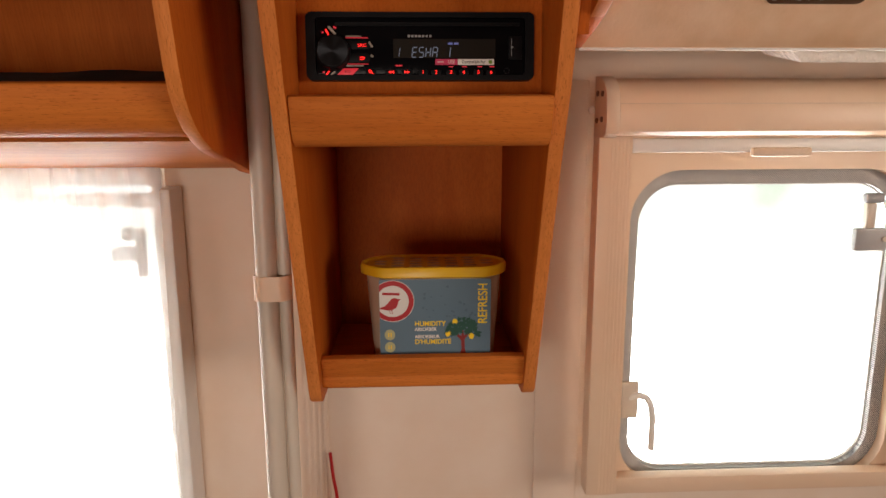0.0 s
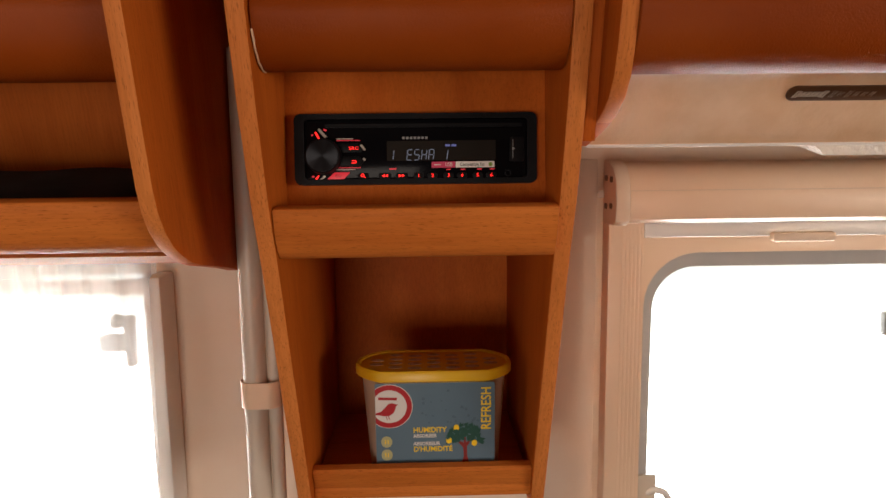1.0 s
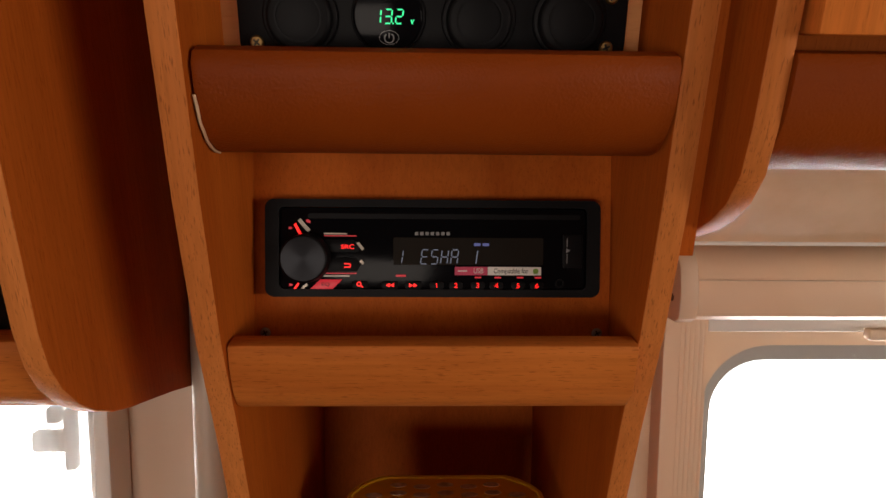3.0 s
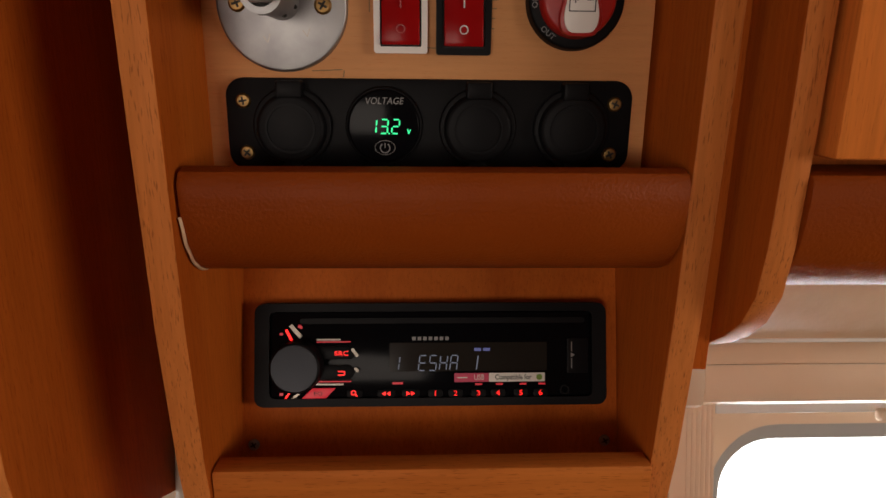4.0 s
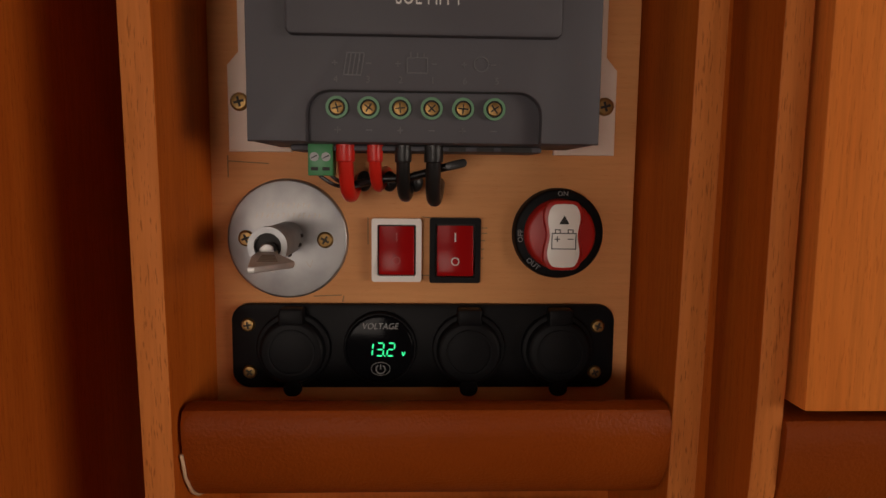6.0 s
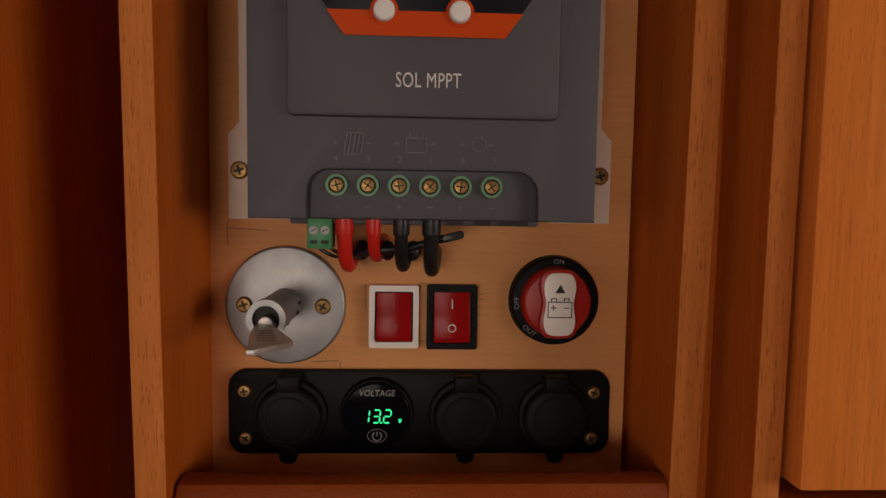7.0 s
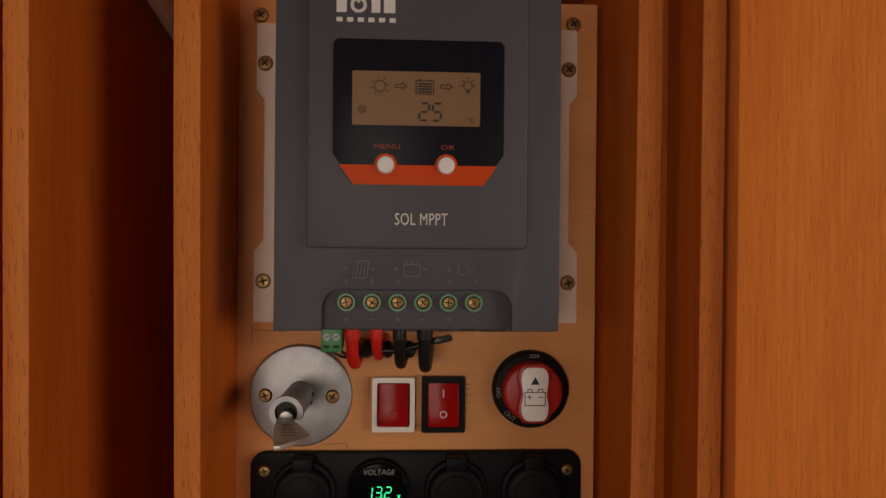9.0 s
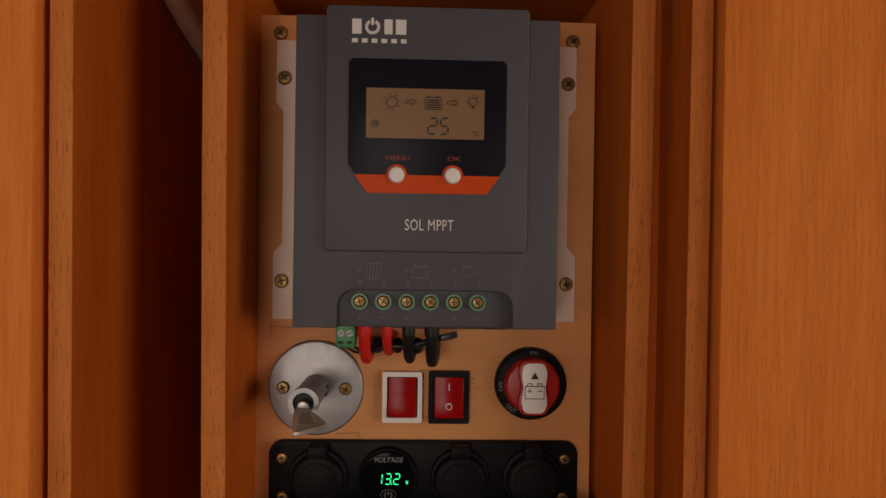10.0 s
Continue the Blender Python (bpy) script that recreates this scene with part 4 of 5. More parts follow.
    for ax in (-0.0110, 0.0097):
        for a in ((0, 0.0007, 0.0032, 0.0007), (0, -0.0007, 0.0032, -0.0007), (0, -0.0007, 0, 0.0007), (0.0032, 0.0007, 0.0032, 0.0016), (0.0032, -0.0007, 0.0032, -0.0016), (0.0032, 0.0016, 0.0054, 0), (0.0032, -0.0016, 0.0054, 0)):
            bar(bm, ax + a[0], 0.0312 + a[1], ax + a[2], 0.0312 + a[3], 0.00035, zi, zi + 0.0002)
    bx, by = 0.0026, 0.0307
    for a in ((-0.004, -0.003, 0.004, -0.003), (-0.004, 0.003, 0.004, 0.003), (-0.004, -0.003, -0.004, 0.003), (0.004, -0.003, 0.004, 0.003), (-0.003, 0.0034, -0.0014, 0.0034), (0.0014, 0.0034, 0.003, 0.0034)):
        bar(bm, bx + a[0], by + a[1], bx + a[2], by + a[3], 0.0004, zi, zi + 0.0002)
    for k in range(4):
        bar(bm, bx - 0.0031, by - 0.0020 + 0.0012 * k, bx + 0.0031, by - 0.0020 + 0.0012 * k, 0.0008, zi, zi + 0.0002)
    loop(0.0222, 0.0318, 0.0020)
    bar(bm, 0.0214, 0.0294, 0.0230, 0.0294, 0.0005, zi, zi + 0.0002)
    bar(bm, 0.0215, 0.0286, 0.0229, 0.0286, 0.0005, zi, zi + 0.0002)
    for k in range(5):
        a = k / 4 * math.pi
        bar(bm, 0.0222 + 0.0027 * math.cos(a), 0.0318 + 0.0027 * math.sin(a), 0.0222 + 0.0038 * math.cos(a), 0.0318 + 0.0038 * math.sin(a), 0.00035, zi, zi + 0.0002)
    loop(-0.0258, 0.0203, 0.0017, 10)
    loop(-0.0258, 0.0203, 0.0007, 8)
    tagged(part("symbol", bm, LCD_INK, scr), kind="stuff")
    lettering("unit", "\u00b0C", 0.0034, 0.0238, 0.0160, zi, LCD_INK, scr)
    for x, word in ((-0.0150, "MENU"), (0.0126, "OK")):
        b = part("button", cyl(bmesh.new(), x, -0.0048, zf + 0.0007, zf + 0.0032, 0.0041, 0.0038, 36, 0.0008), BUTTON, c, "round white push button")
        part("surround", ring(bmesh.new(), [(x + 0.0052 * math.cos(t / 36 * math.tau), -0.0048 + 0.0052 * math.sin(t / 36 * math.tau)) for t in range(36)],
                              [(x + 0.0042 * math.cos(t / 36 * math.tau), -0.0048 + 0.0042 * math.sin(t / 36 * math.tau)) for t in range(36)], "z", zf + 0.0010, zf + 0.0014), ORANGE, b)
        lettering("caption", word, 0.0031, x + 0.0006, 0.0035, zi, ORANGE_INK, scr, squeeze=1.45)
    lettering("title", "SOL MPPT", 0.0078, 0.0014, -0.0295, zf, INK, c, squeeze=0.67, bold=0.0, spread=1.06)
    # maker's mark as plain shapes
    bm = bmesh.new()
    for a in ((-0.0355, 0.0718, -0.0355, 0.0645, 0.0046), (-0.0200, 0.0718, -0.0200, 0.0645, 0.0040), (-0.0138, 0.0718, -0.0138, 0.0645, 0.0052),
              (-0.0278, 0.0724, -0.0278, 0.0690, 0.0014)):
        bar(bm, *a[:4], a[4], zf, zf + 0.0002)
    for k in range(15):
        a, b = radians(118 + 304 * k / 15), radians(118 + 304 * (k + 1) / 15)
        bar(bm, -0.0278 + 0.0030 * math.cos(a), 0.0680 + 0.0030 * math.sin(a), -0.0278 + 0.0030 * math.cos(b), 0.0680 + 0.0030 * math.sin(b), 0.0015, zf, zf + 0.0002)
    for k in range(6):
        bar(bm, -0.0378 + 0.0048 * k, 0.0612, -0.0350 + 0.0048 * k, 0.0612, 0.0020, zf, zf + 0.0002)
    part("emblem", bm, INK, c, "white plain emblem bars")
    # raised signs above the terminals
    bm = bmesh.new()
    zs = f + 0.0001

    def sign(*a):
        bar(bm, *a, 0.0004, zs, zs + 0.0003)
    for k in range(5):
        sign(-0.0300 + 0.0016 * k, -0.0562, -0.0288 + 0.0016 * k, -0.0488)
    for s in (-0.0565, -0.0485):
        sign(-0.0302 + (s + 0.0565) * 0.15, s, -0.0236 + (s + 0.0565) * 0.15, s)
    for a in ((-0.0065, -0.0555, 0.0010, -0.0555), (-0.0065, -0.0555, -0.0065, -0.0500), (0.0010, -0.0555, 0.0010, -0.0500), (-0.0065, -0.0500, 0.0010, -0.0500), (-0.0052, -0.0498, -0.0052, -0.0480), (-0.0003, -0.0498, -0.0003, -0.0480), (-0.0028, -0.0498, -0.0028, -0.0482)):
        sign(*a)
    for k in range(14):
        a, b = k / 14 * math.tau, (k + 1) / 14 * math.tau
        sign(0.0211 + 0.0027 * math.cos(a), -0.0520 + 0.0027 * math.sin(a), 0.0211 + 0.0027 * math.cos(b), -0.0520 + 0.0027 * math.sin(b))
    for k in range(6):
        x = (-0.0333, -0.0208, -0.0100, 0.0035, 0.0146, 0.0255)[k]
        sign(x - 0.0010, -0.0522, x + 0.0010, -0.0522)
        if k % 2 == 0:
            sign(x, -0.0532, x, -0.0512)
    tagged(part("raised_sign", bm, GREY_MARK, c), kind="stuff")
    for k, ch in enumerate("432165"):
        lettering("numeral", ch, 0.0036, -0.0330 + 0.0120 * k, -0.0582, f + 0.0001, GREY_MARK, c, extrude=0.0002)
    # six terminals in the bay
    for k in range(6):
        x, y, zt = -0.0331 + 0.01195 * k, -0.0680, f - 0.0051
        t = part("terminal", cyl(bmesh.new(), x, y, zt, zt + 0.0012, 0.0040, seg=32), DARKMARK, c)
        part("ring", ring(bmesh.new(), [(x + 0.0042 * math.cos(q / 32 * math.tau), y + 0.0042 * math.sin(q / 32 * math.tau)) for q in range(32)],
                          [(x + 0.0032 * math.cos(q / 32 * math.tau), y + 0.0032 * math.sin(q / 32 * math.tau)) for q in range(32)], "z", zt + 0.0004, zt + 0.0020), GREEN_RING, t)
        h = part("screw_head", cyl(bmesh.new(), x, y, zt + 0.0012, zt + 0.0018, 0.0026, seg=20, bev=0.0003), BRASS, t)
        bm = bmesh.new()
        for a in (15 + 40 * k, 105 + 40 * k):
            cc, ss = 0.0019 * math.cos(radians(a)), 0.0019 * math.sin(radians(a))
            bar(bm, x - cc, y - ss, x + cc, y + ss, 0.0005, zt + 0.0018, zt + 0.0020)
        part("slot", bm, DARKMARK, t)
        bm = bar(bmesh.new(), x - 0.0012, -0.0762, x + 0.0012, -0.0762, 0.0004, zt + 0.0001, zt + 0.0003)
        if k % 2 == 0:
            bar(bm, x, -0.0774, x, -0.0750, 0.0004, zt + 0.0001, zt + 0.0003)
        part("polarity_sign", bm, GREY_MARK, t)
    return c


def wiring():
    """Cables that leave the controller's underside; local origin on the board at (0.0012, 1.6190)."""
    at = board_at(0.0012, 1.6190)
    for x, mat, sleeve, word, drop, r in ((-0.0320, RED_PVC, RED_PVC, "red", 0.0190, 0.0031), (-0.0200, RED_PVC, RED_PVC, "red", 0.0150, 0.0026),
                                          (-0.0085, BLACK_PVC, BLACK_PVC, "black", 0.0190, 0.0028), (0.0040, BLACK_PVC, BLACK_PVC, "black", 0.0205, 0.0032)):
        w = thing("power_cable", at, f"thick {word} cable looping from the controller into the board", "cable", "controller cables")
        part("cable", tube(bmesh.new(), [(x, 0.0040, 0.035), (x, -0.0060, 0.0340), (x, -drop + 0.002, 0.029), (x + 0.0008, -drop - 0.002, 0.0220), (x + 0.0020, -drop + 0.0020, 0.012), (x + 0.0028, -drop + 0.0045, 0.0)], r), mat, w)
        part("sleeve", cyl(bmesh.new(), 0, 0, 0, 0.0085, r * 1.3, r * 1.22, 24, 0.0004), sleeve, w).matrix_basis = pose(x, 0.0015, 0.0345, 90)
    tie = thing("cable_tie", at, "black cable tie bundling the controller cables", "cable tie")
    part("strap", tube(bmesh.new(), [(-0.030, -0.0165, 0.022), (-0.018, -0.0140, 0.026), (-0.006, -0.0130, 0.026), (0.008, -0.0090, 0.026), (0.0150, -0.0075, 0.028)], 0.0017), BLACK_PVC, tie)
    part("tail", plate(rounded(0.0095, 0.0036, 0.0017, 5), 0, 0.0016, 0.0005), BLACK_PVC, tie).matrix_basis = pose(0.0135, -0.0076, 0.028, 0, 0, 14)
    for x in (-0.0262, -0.0150, -0.0035):
        part("bead", bmesh_ball(0.0042), BLACK_PVC, tie).matrix_basis = pose(x, -0.0150, 0.014) @ Matrix.Diagonal((0.8, 1.1, 0.8, 1))
    g = thing("terminal_plug", at, "small green two-way screw terminal plug with thin black wires", "connector")
    part("body", box(bmesh.new(), -0.0468, -0.0368, -0.0128, 0.0010, 0.026, 0.038, 0.0006), GREEN_PVC, g)
    for x in (-0.0441, -0.0394):
        s = part("screw", cyl(bmesh.new(), x, -0.0052, 0.0381, 0.0386, 0.0018, seg=18), HARD, g)
        part("slot", bar(bmesh.new(), x - 0.0012, -0.0058, x + 0.0012, -0.0046, 0.0004, 0.0386, 0.0388), DARKMARK, s)
        part("opening", plate(rounded(0.0030, 0.0014, 0.0002, 2, x, -0.0100), 0.0381, 0.0383), DARKMARK, g)
        part("wire", tube(bmesh.new(), [(x, -0.0106, 0.032), (x + 0.002, -0.0135, 0.031), (x + 0.008, -0.0170, 0.027), (x + 0.014, -0.0165, 0.02), (x + 0.016, -0.016, 0.0)], 0.0008, 8), BLACK_PVC, g)


def bmesh_ball(r):
    bm = bmesh.new()
    bmesh.ops.create_uvsphere(bm, u_segments=20, v_segments=12, radius=r)
    return bm


socket_panel()
isolator()
rocker(-0.0110, 1.5721, 0.0231, 0.0295, WHITE_ABS, RED_KNOB, "red rocker switch in a white frame on the plywood", False)
rocker(0.0162, 1.5721, 0.0238, 0.0304, BLACK, INK, "red rocker switch in a black frame on the plywood", True)
battery_switch()
controller()
wiring()


def car_radio():
    """Local frame: x right, y up the leaning panel, z out of it."""
    r = thing("car_radio", CABINET @ RADIO_AT @ pose(0.0003, -0.0037, 0.0), "black car radio with red-lit keys and a segment display", "radio")
    n = 8
    part("trim_frame", ring(bmesh.new(), rounded(0.1842, 0.0536, 0.0050, n), rounded(0.1690, 0.0450, 0.0030, n), "z", 0.0, 0.0090), BLACK, r)
    f = part("faceplate", plate(rounded(0.1684, 0.0444, 0.0026, n), 0.0001, 0.0072, 0.0008), GLOSS, r, "glossy black faceplate")
    z = 0.0073

    def p(x, y):
        return x - 0.0003, y + 0.0037
    part("disc_slot", plate(rounded(0.1500, 0.0028, 0.0012, 4, 0.006, 0.0176), z, z + 0.0006), BLACK, f)
    kx, ky = p(-0.0696, -0.0092)
    k = part("volume_knob", cyl(bmesh.new(), kx, ky, z, z + 0.0105, 0.0136, 0.0128, 72, 0.0012), BLACK, r, "black spun-metal volume knob")
    part("knob_face", cyl(bmesh.new(), kx, ky, z + 0.0106, z + 0.0109, 0.0117, seg=64), SPUN, k)
    part("display", plate(rounded(0.0830, 0.0150, 0.0006, 3, *p(0.0195, -0.0052)), z, z + 0.0002), GLASSY, f, "dim display")
    digits(f, LED_WHITE, "E5HA", p(-0.0070, 0)[0], p(0, -0.0083)[1], 0.0036, 0.0078, 0.0019, 0.0006, z + 0.0003, 0.12)
    digits(f, LED_WHITE, "1", p(-0.0205, 0)[0], p(0, -0.0083)[1], 0.0030, 0.0072, 0.001, 0.0006, z + 0.0003, 0.15)
    x, y = p(0.0236, -0.0083)
    bm = bmesh.new()
    bar(bm, x, y - 0.0036, x + 0.0010, y + 0.0036, 0.0006, z + 0.0003, z + 0.0005)
    part("figure", bm, LED_WHITE, f)
    bm = bmesh.new()
    for x in (0.0225, 0.0272):
        bar(bm, *p(x, -0.0014), *p(x + 0.0036, -0.0014), 0.0016, z + 0.0003, z + 0.0005)
    part("indicator", bm, LED_BLUE, f)
    part("sticker", plate(rounded(0.0181, 0.0046, 0.0002, 2, *p(0.0210, -0.0160)), z + 0.0006, z + 0.0008), MAGENTA, f, "magenta sticker end")
    part("sticker", plate(rounded(0.0296, 0.0046, 0.0002, 2, *p(0.0450, -0.0160)), z + 0.0006, z + 0.0008), STICKER, f, "white sticker end")
    lettering("sticker_text", "USB", 0.0040, *p(0.0250, -0.0160), z + 0.0009, INK, f, squeeze=0.8)
    lettering("sticker_text", "Compatible for", 0.0038, *p(0.0430, -0.0160), z + 0.0009, DARKMARK, f, squeeze=0.82)
    part("sticker_mark", plate(rounded(0.0030, 0.0030, 0.0012, 4, *p(0.0568, -0.0160)), z + 0.0009, z + 0.0010), LIME, f)
    bm = bar(bmesh.new(), *p(0.0136, -0.0160), *p(0.0188, -0.0160), 0.0006, z + 0.0009, z + 0.0010)
    part("sticker_mark", bm, INK, f)
    bm = bmesh.new()
    for kk in range(7):
        bar(bm, *p(-0.0102 + 0.0029 * kk, 0.0045), *p(-0.0083 + 0.0029 * kk, 0.0045), 0.0018, z, z + 0.0002)
    part("emblem", bm, DIM_INK, f, "grey plain emblem bars")
    # lit keys
    for x, ch in zip((0.0020, 0.0126, 0.0247, 0.0350, 0.0471, 0.0575), "123456"):
        key = part("key", plate(rounded(0.0078, 0.0042, 0.0015, 4, *p(x, -0.0242)), z, z + 0.0008, 0.0003), BLACK, f)
        lettering("numeral", ch, 0.0038, *p(x, -0.0242), z + 0.0009, LED_RED, key, squeeze=1.25)
    for x, words in ((-0.0238, "<<"), (-0.0109, ">>")):
        key = part("key", plate(rounded(0.0095, 0.0042, 0.0015, 4, *p(x, -0.0240)), z, z + 0.0008, 0.0003), BLACK, f)
        bm = bmesh.new()
        for d in (-0.0012, 0.0012):
            s = -1 if words == "<<" else 1
            cx, cy = p(x + d, -0.0240)
            prism(bm, [(cx - s * 0.0011, cy - 0.0012), (cx + s * 0.0011, cy), (cx - s * 0.0011, cy + 0.0012)], "z", z + 0.0009, z + 0.0011)
        part("symbol", bm, LED_RED, key)
    key = part("key", plate(rounded(0.0085, 0.0042, 0.0015, 4, *p(-0.0402, -0.0239)), z, z + 0.0008, 0.0003), BLACK, f)
    bm = bmesh.new()
    cx, cy = p(-0.0407, -0.0234)
    for q in range(12):
        a, b = q / 12 * math.tau, (q + 1) / 12 * math.tau
        bar(bm, cx + 0.0011 * math.cos(a), cy + 0.0011 * math.sin(a), cx + 0.0011 * math.cos(b), cy + 0.0011 * math.sin(b), 0.0006, z + 0.0009, z + 0.0011)
    bar(bm, cx + 0.0009, cy - 0.0009, cx + 0.0022, cy - 0.0018, 0.0007, z + 0.0009, z + 0.0011)
    part("symbol", bm, LED_RED, key)
    key = part("key", plate([p(-0.0640, -0.0060), p(-0.0420, -0.0060), p(-0.0390, -0.0035), p(-0.0440, 0.0008), p(-0.0640, 0.0008)][::-1], z, z + 0.0010, 0.0003), BLACK, f)
    lettering("caption", "SRC", 0.0034, *p(-0.0470, -0.0030), z + 0.0011, LED_RED, key, squeeze=1.25)
    key = part("key", plate([p(-0.0640, -0.0165), p(-0.0420, -0.0165), p(-0.0395, -0.0120), p(-0.0430, -0.0090), p(-0.0640, -0.0090)][::-1], z, z + 0.0010, 0.0003), BLACK, f)
    bm = bmesh.new()
    cx, cy = p(-0.0470, -0.0132)
    for a in ((-0.0018, 0.0009, 0.0014, 0.0009), (-0.0018, -0.0009, 0.0014, -0.0009), (0.0016, -0.0009, 0.0016, 0.0009)):
        bar(bm, cx + a[0], cy + a[1], cx + a[2], cy + a[3], 0.0006, z + 0.0011, z + 0.0013)
    part("symbol", bm, LED_RED, key)
    bm = bmesh.new()
    bar(bm, *p(-0.0600, 0.0030), *p(-0.0423, 0.0030), 0.0005, z, z + 0.0008)
    bar(bm, *p(-0.0590, -0.0176), *p(-0.0420, -0.0176), 0.0005, z, z + 0.0008)
    part("light_line", bm, LED_RED_DIM, f)
    bm = bmesh.new()
    bar(bm, *p(-0.0600, 0.0042), *p(-0.0475, 0.0042), 0.0008, z, z + 0.0007)
    bar(bm, *p(-0.0600, -0.0190), *p(-0.0460, -0.0190), 0.0008, z, z + 0.0007)
    bar(bm, *p(-0.0735, 0.0118), *p(-0.0680, 0.0055), 0.0020, z, z + 0.0007)
    bar(bm, *p(-0.0735, -0.0275), *p(-0.0690, -0.0235), 0.0013, z, z + 0.0007)
    bar(bm, *p(-0.0415, -0.0005), *p(-0.0385, -0.0045), 0.0016, z + 0.0011, z + 0.0014)
    bar(bm, *p(-0.0400, -0.0105), *p(-0.0382, -0.0122), 0.0016, z + 0.0011, z + 0.0014)
    part("metal_accent", bm, ALU, f)
    bm = bar(bmesh.new(), *p(-0.0758, 0.0095), *p(-0.0728, 0.0038), 0.0013, z, z + 0.0008)
    part("knob_light", bm, LED_RED, f)
    part("knob_light", bar(bmesh.new(), *p(-0.0760, -0.0262), *p(-0.0738, -0.0232), 0.0010, z, z + 0.0008), LED_RED, f)
    bm = bar(bmesh.new(), *p(-0.0790, 0.0072), *p(-0.0775, 0.0072), 0.0012, z, z + 0.0008)
    bar(bm, *p(-0.0695, 0.0115), *p(-0.0675, 0.0105), 0.0014, z, z + 0.0008)
    bar(bm, *p(-0.0790, -0.0240), *p(-0.0772, -0.0240), 0.0012, z, z + 0.0008)
    bar(bm, *p(-0.0205, -0.0188), *p(-0.0150, -0.0188), 0.0011, z, z + 0.0003)
    for x in (0.0230, 0.0340, 0.0465, 0.0565):
        bar(bm, *p(x, -0.0196), *p(x + 0.0036, -0.0196), 0.0009, z, z + 0.0003)
    tagged(part("small_light", bm, LED_RED_DIM, f), kind="stuff")
    key = part("key", plate([p(-0.0675, -0.0262), p(-0.0550, -0.0262), p(-0.0500, -0.0210), p(-0.0620, -0.0210)], z, z + 0.0009, 0.0002), LED_RED_DIM, f, "dim red lit key")
    lettering("caption", "EQ", 0.0028, *p(-0.0590, -0.0237), z + 0.0010, DARKMARK, key, squeeze=1.3)
    usb = part("usb_cover", plate(rounded(0.0110, 0.0185, 0.0010, 4, *p(0.0772, -0.0048)), z, z + 0.0012, 0.0004), BLACK, f, "black flap with a white arrow")
    bm = bar(bmesh.new(), *p(0.0740, 0.0025), *p(0.0740, -0.0025), 0.0004, z + 0.0013, z + 0.0015)
    bar(bm, *p(0.0740, -0.0062), *p(0.0740, -0.0115), 0.0004, z + 0.0013, z + 0.0015)
    cx, cy = p(0.0746, -0.0044)
    prism(bm, [(cx - 0.0010, cy - 0.0013), (cx + 0.0012, cy), (cx - 0.0010, cy + 0.0013)], "z", z + 0.0013, z + 0.0015)
    part("arrow", bm, DIM_INK, usb)
    jack = part("jack", ring(bmesh.new(), [(p(0.0703, 0)[0] + 0.0026 * math.cos(t / 28 * math.tau), p(0, -0.0228)[1] + 0.0026 * math.sin(t / 28 * math.tau)) for t in range(28)],
                             [(p(0.0703, 0)[0] + 0.0017 * math.cos(t / 28 * math.tau), p(0, -0.0228)[1] + 0.0017 * math.sin(t / 28 * math.tau)) for t in range(28)], "z", z, z + 0.0010), BLACK, f)
    return r


SPUN = material("spun_black_metal", (0.020, 0.021, 0.024), 0.36, 0.85)
SPUN.node_tree.nodes["Principled BSDF"].inputs["Anisotropic"].default_value = 0.85
tan = node(SPUN, "ShaderNodeTangent")
tan.direction_type, tan.axis = "RADIAL", "Z"
wire(SPUN, tan.outputs[0], SPUN.node_tree.nodes["Principled BSDF"].inputs["Tangent"])
GLASSY = material("display_glass", (0.022, 0.019, 0.016), 0.12)
GLASSY.node_tree.nodes["Principled BSDF"].inputs["Specular IOR Level"].default_value = 0.08
car_radio()
for x in (-0.0938, 0.0935):
    ob = thing("panel_screw", CABINET @ RADIO_AT @ pose(x, -0.0517, 0.0003), "small zinc screw fixing the radio panel", "screw", "radio panel screws")
    screw(ob, 0, 0, 0, 0.0030, 30, CHROME)

# ---- humidity absorber tub on the bottom shelf (upright) ----
YELLOW = mottled("yellow_lid_plastic", (0.72, 0.42, 0.012), (0.78, 0.47, 0.018), 20, 0.35)
TUBMAT = mottled("milky_tub_plastic", (0.42, 0.30, 0.22), (0.50, 0.37, 0.27), 25, 0.3)
LABEL = mottled("blue_grey_label", (0.095, 0.155, 0.205), (0.110, 0.175, 0.225), 18, 0.4)
LOGO_RED = material("red_print", (0.40, 0.010, 0.016), 0.4)
HOLE = mottled("pale_grains_behind_holes", (0.42, 0.32, 0.17), (0.68, 0.57, 0.40), 160, 0.6)
PAPER = material("white_label_print", (0.70, 0.66, 0.62), 0.4)
YELLOW_INK = material("yellow_print", (0.88, 0.60, 0.02), 0.4)
LEAF_INK = material("dark_green_print", (0.012, 0.070, 0.050), 0.5)
TRUNK_INK = material("red_brown_print", (0.22, 0.018, 0.016), 0.5)
OLIVE_INK = material("pale_olive_print", (0.42, 0.40, 0.20), 0.5)

TUB_X, TUB_Y, TUB_Z = 0.0158, 0.5770, 1.0472


def tub_outline(w, d, cut):
    """Eight-cornered outline with softly bowed sides, about the tub's middle."""
    q = [(0.66, 1.0), (0.80, 0.80), (0.92, 0.50), (0.985, 0.20)]
    quad = [(w / 2 * u, d / 2 * v) for u, v in q]
    pts = quad[::-1] + [(-x, y) for x, y in quad] + [(-x, -y) for x, y in quad[::-1]] + [(x, -y) for x, y in quad]
    return pts


